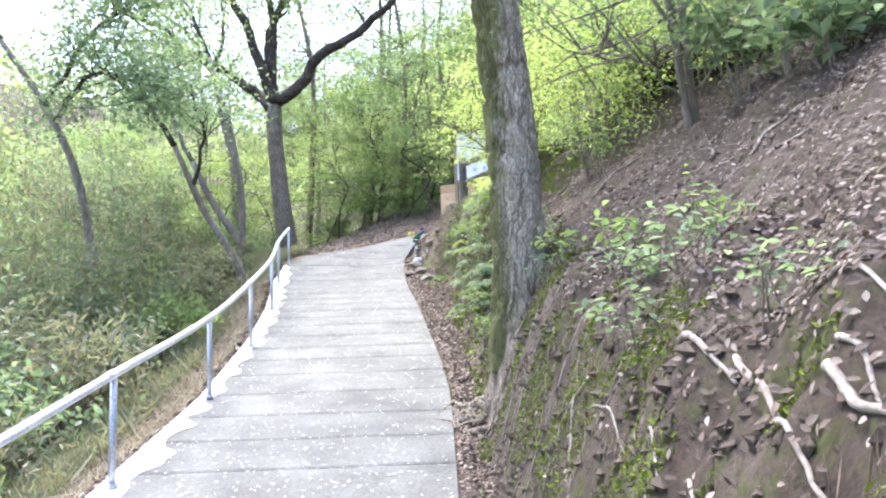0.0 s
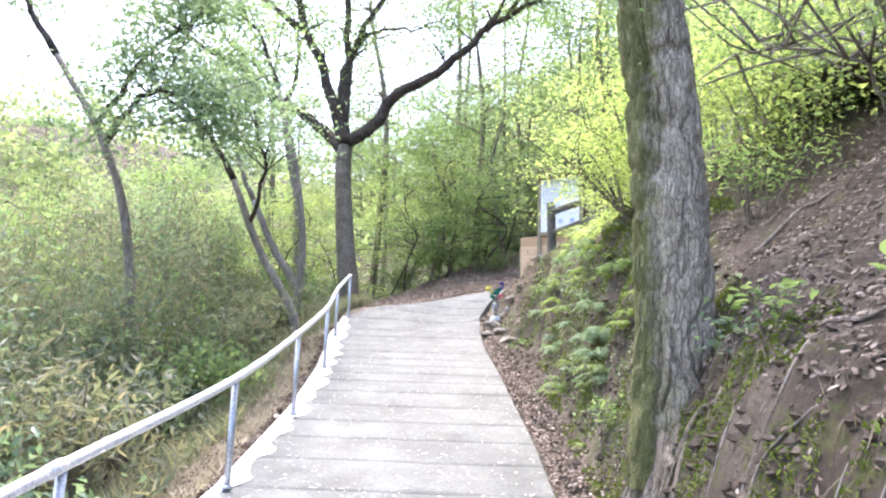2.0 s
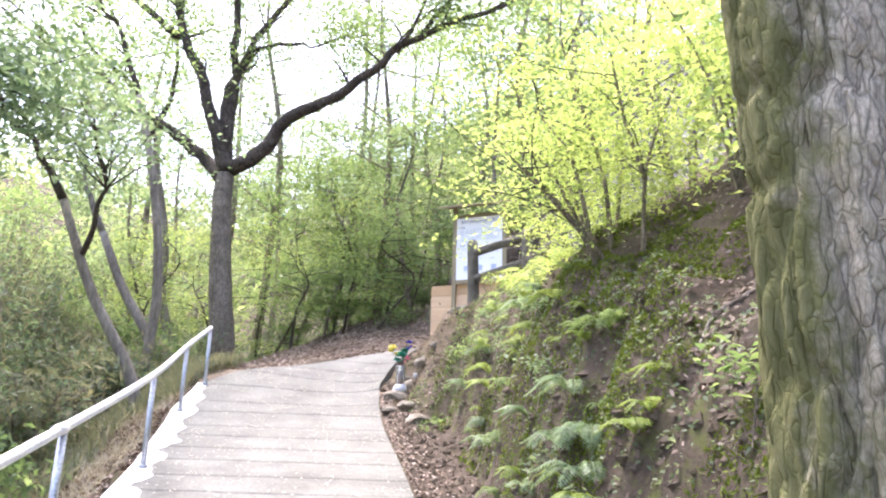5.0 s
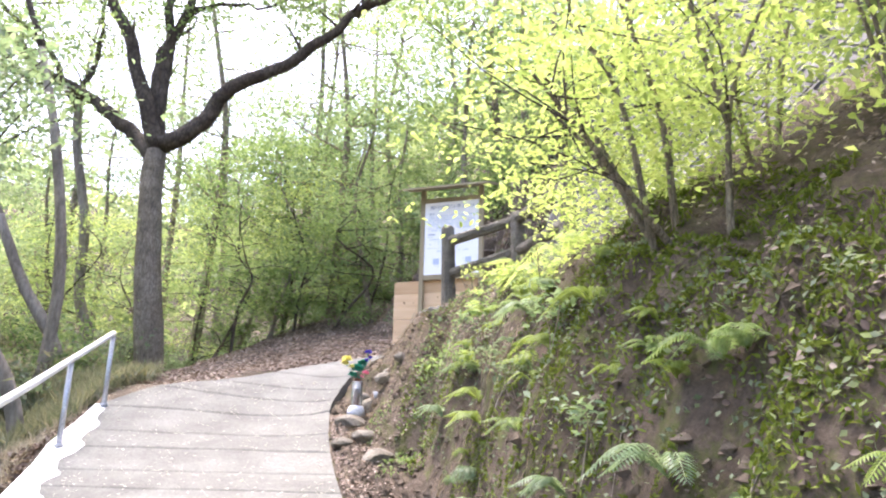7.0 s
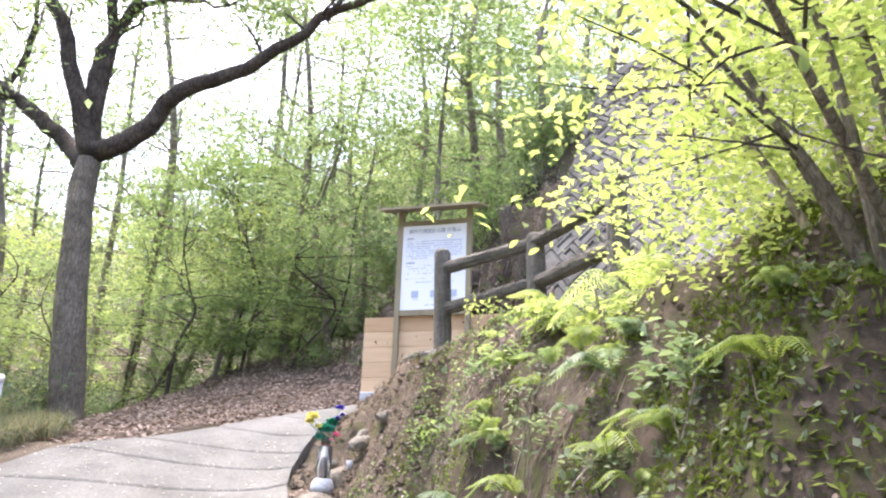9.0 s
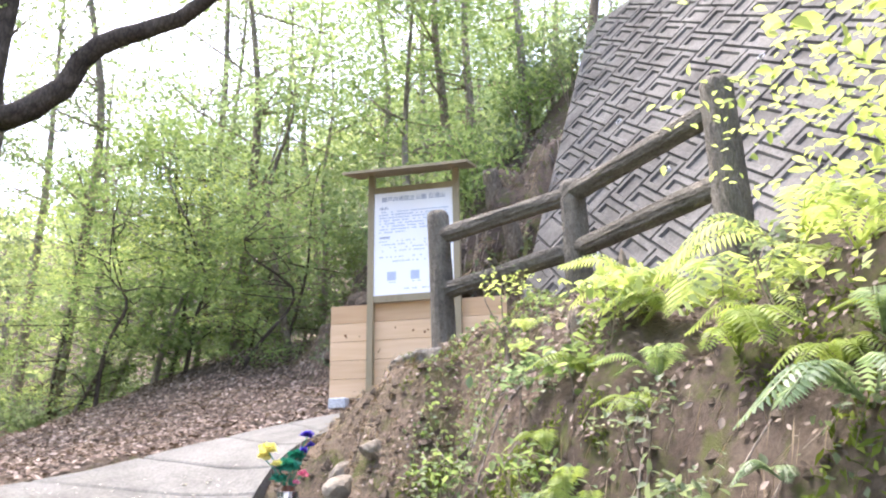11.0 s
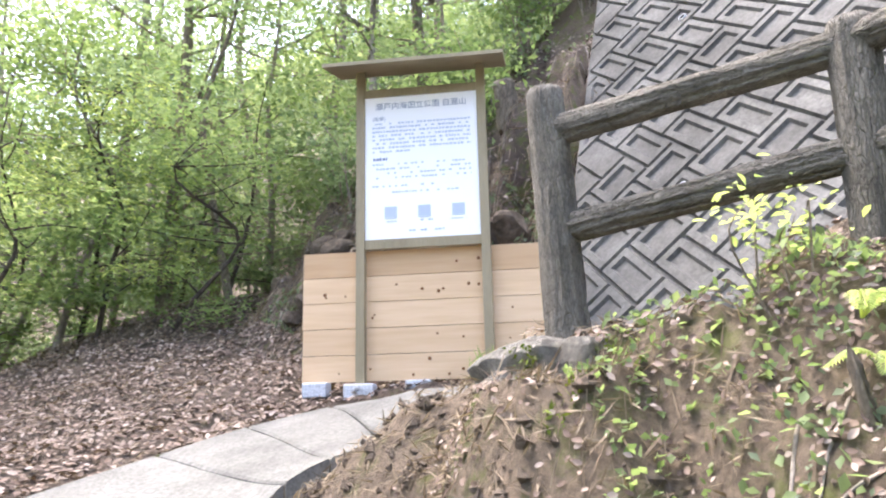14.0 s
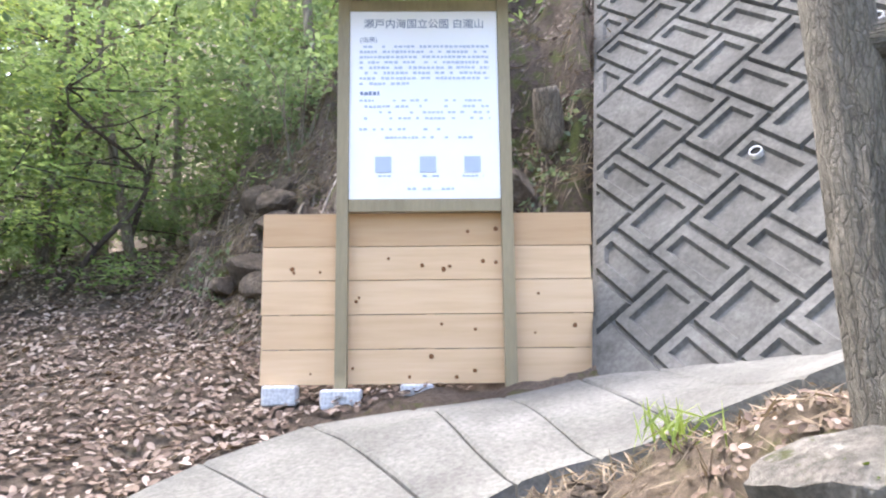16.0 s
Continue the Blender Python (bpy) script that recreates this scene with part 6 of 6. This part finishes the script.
tri = [(0, 2, 4), (2, 1, 4), (1, 3, 4), (3, 0, 4), (2, 0, 5), (1, 2, 5), (3, 1, 5), (0, 3, 5)]
me = bpy.data.meshes.new("clods")
me.from_pydata(v.reshape(-1, 3).tolist(), [], (np.arange(n)[:, None, None] * 6 + np.array(tri)).reshape(-1, 3).tolist())
me.materials.append(M_CLOD)
tagged(new("pebbles", me), "small pebbles and clods on the bare earth", "pebbles", kind="stuff")
# moss and hanging rootlets on the bank
n = 60000
ys = rs.uniform(1.2, 13, n)
sh = np.interp(ys, RIGHT_Y, RIGHT_X) + bank_shift(ys)
xs = sh + rs.uniform(0.12, 0.85, n)
keep = lattice_noise(xs * 1.6, ys, 2.4, 72) + 0.4 * lattice_noise(xs, ys, 7, 73) > 0.1
scatter("moss", "green moss tufts on the earth bank", xs[keep], ys[keep], 0.028, L_MOSS, 64, 0.004, 0.35, -0.3, 0.0)
n = 2200
ys = rs.uniform(1.2, 13.3, n)
sh = np.interp(ys, RIGHT_Y, RIGHT_X) + bank_shift(ys)
xs = sh + rs.uniform(0.2, 0.66, n)
keep = lattice_noise(xs * 0.3, ys, 2.0, 74) > 0.1
aim = np.c_[-0.5 + 0 * xs, rs.normal(size=n) * 0.15, -1.2 + 0 * xs]
scatter("dry_grass", "dead grass and rootlets hanging down the bank", xs[keep], ys[keep], 0.13, L_DEAD, 65, 0.015, 0.04, 0.3, 0.0, aim[keep], "grass")
# ivy-like leaves over the bank
n = 4200
ys = rs.uniform(6.2, 12.8, n)
sh = np.interp(ys, RIGHT_Y, RIGHT_X) + bank_shift(ys)
xs = sh + rs.uniform(0.25, 0.95, n)
keep = lattice_noise(xs, ys, 2.1, 75) > 0.0
scatter("ground_ivy", "small creeping green leaves over the bank", xs[keep], ys[keep], 0.028, L_DEEP, 66, 0.03, 0.6, 0.2, 0.2)
# mossy ground under the shrub, laid extra thick and dark to paint in its shade
n = 16000
ys = rs.uniform(7.8, 10.6, n)
sh = np.interp(ys, RIGHT_Y, RIGHT_X) + bank_shift(ys)
xs = sh + rs.uniform(0.25, 1.5, n)
keep = lattice_noise(xs, ys, 1.9, 77) + 0.5 * lattice_noise(xs, ys, 6, 78) > -0.1
scatter("moss", "moss and low herbs under the bank shrub, their dark colour deepening its shade", xs[keep], ys[keep], 0.04, L_MOSS, 78, 0.006, 0.3, -0.2, 0.0)
n = 5200
xs, ys = rs.uniform(-0.35, 1.0, n), rs.uniform(12.1, 13.8, n)
keep = (xs > np.interp(ys, RIGHT_Y, RIGHT_X) + 0.12) & ~path_quad(xs, ys) & (lattice_noise(xs, ys, 3.0, 79) + rs.uniform(-0.5, 0.5, n) > -0.1)
scatter("leaf_litter", "small scraps of dry leaf and bark on the bank by the bend", xs[keep], ys[keep], 0.026, L_DRY, 79, 0.004)
n = 3000
xs, ys = rs.uniform(-0.3, 0.9, n), rs.uniform(11.9, 13.4, n)
keep = (xs > np.interp(ys, RIGHT_Y, RIGHT_X) + 0.2) & (lattice_noise(xs, ys, 2.6, 80) > 0.18)
scatter("ground_ivy", "low green herbs in patches on the bank by the bend", xs[keep], ys[keep], 0.032, L_GREEN, 80, 0.02, 0.6, 0.1, 0.2)
# rootlets and leaves on the earth slope behind the notice board
n = 10000
ys = rs.uniform(16.3, 20.5, n)
xs = slope_foot(ys) + rs.uniform(0.1, 2.0, n)
keep = lattice_noise(xs, ys, 2.4, 82) + rs.uniform(-0.4, 0.4, n) > -0.05
aim = np.c_[-0.7 + 0.4 * rs.normal(size=n), rs.normal(size=n) * 0.5, -0.7 + 0.5 * rs.normal(size=n)]
scatter("dry_grass", "rootlets and dead grass on the earth slope behind the notice board", xs[keep], ys[keep], 0.2, L_DEAD, 83, 0.02, 0.05, 0.1, 0.0, aim[keep], "grass")
n = 9000
ys = rs.uniform(16.4, 20.5, n)
xs = slope_foot(ys) + rs.uniform(0.2, 2.6, n)
keep = lattice_noise(xs, ys, 1.5, 84) > 0.12
scatter("ground_ivy", "dark creeping leaves on the earth slope behind the notice board", xs[keep], ys[keep], 0.06, L_DEEP, 85, 0.04, 0.55, 0.2, 0.2)
# petals on the concrete
n = 2600
ys = rs.uniform(1.4, 14.5, n)
u = rs.rand(n)
xs = np.interp(ys, LEFT_Y, LEFT_X) * (1 - u) + np.interp(ys, RIGHT_Y, RIGHT_X) * u
c = np.c_[xs, ys, base_z(xs, ys) + 0.022]
tagged(new("fallen_petals", leaf_mesh("fallen_petals", c, 0.028, L_PETAL, rs, 0.7, 0.0, 0.97, 0.1)), "pale petals and scraps scattered on the concrete", "petals", kind="stuff")
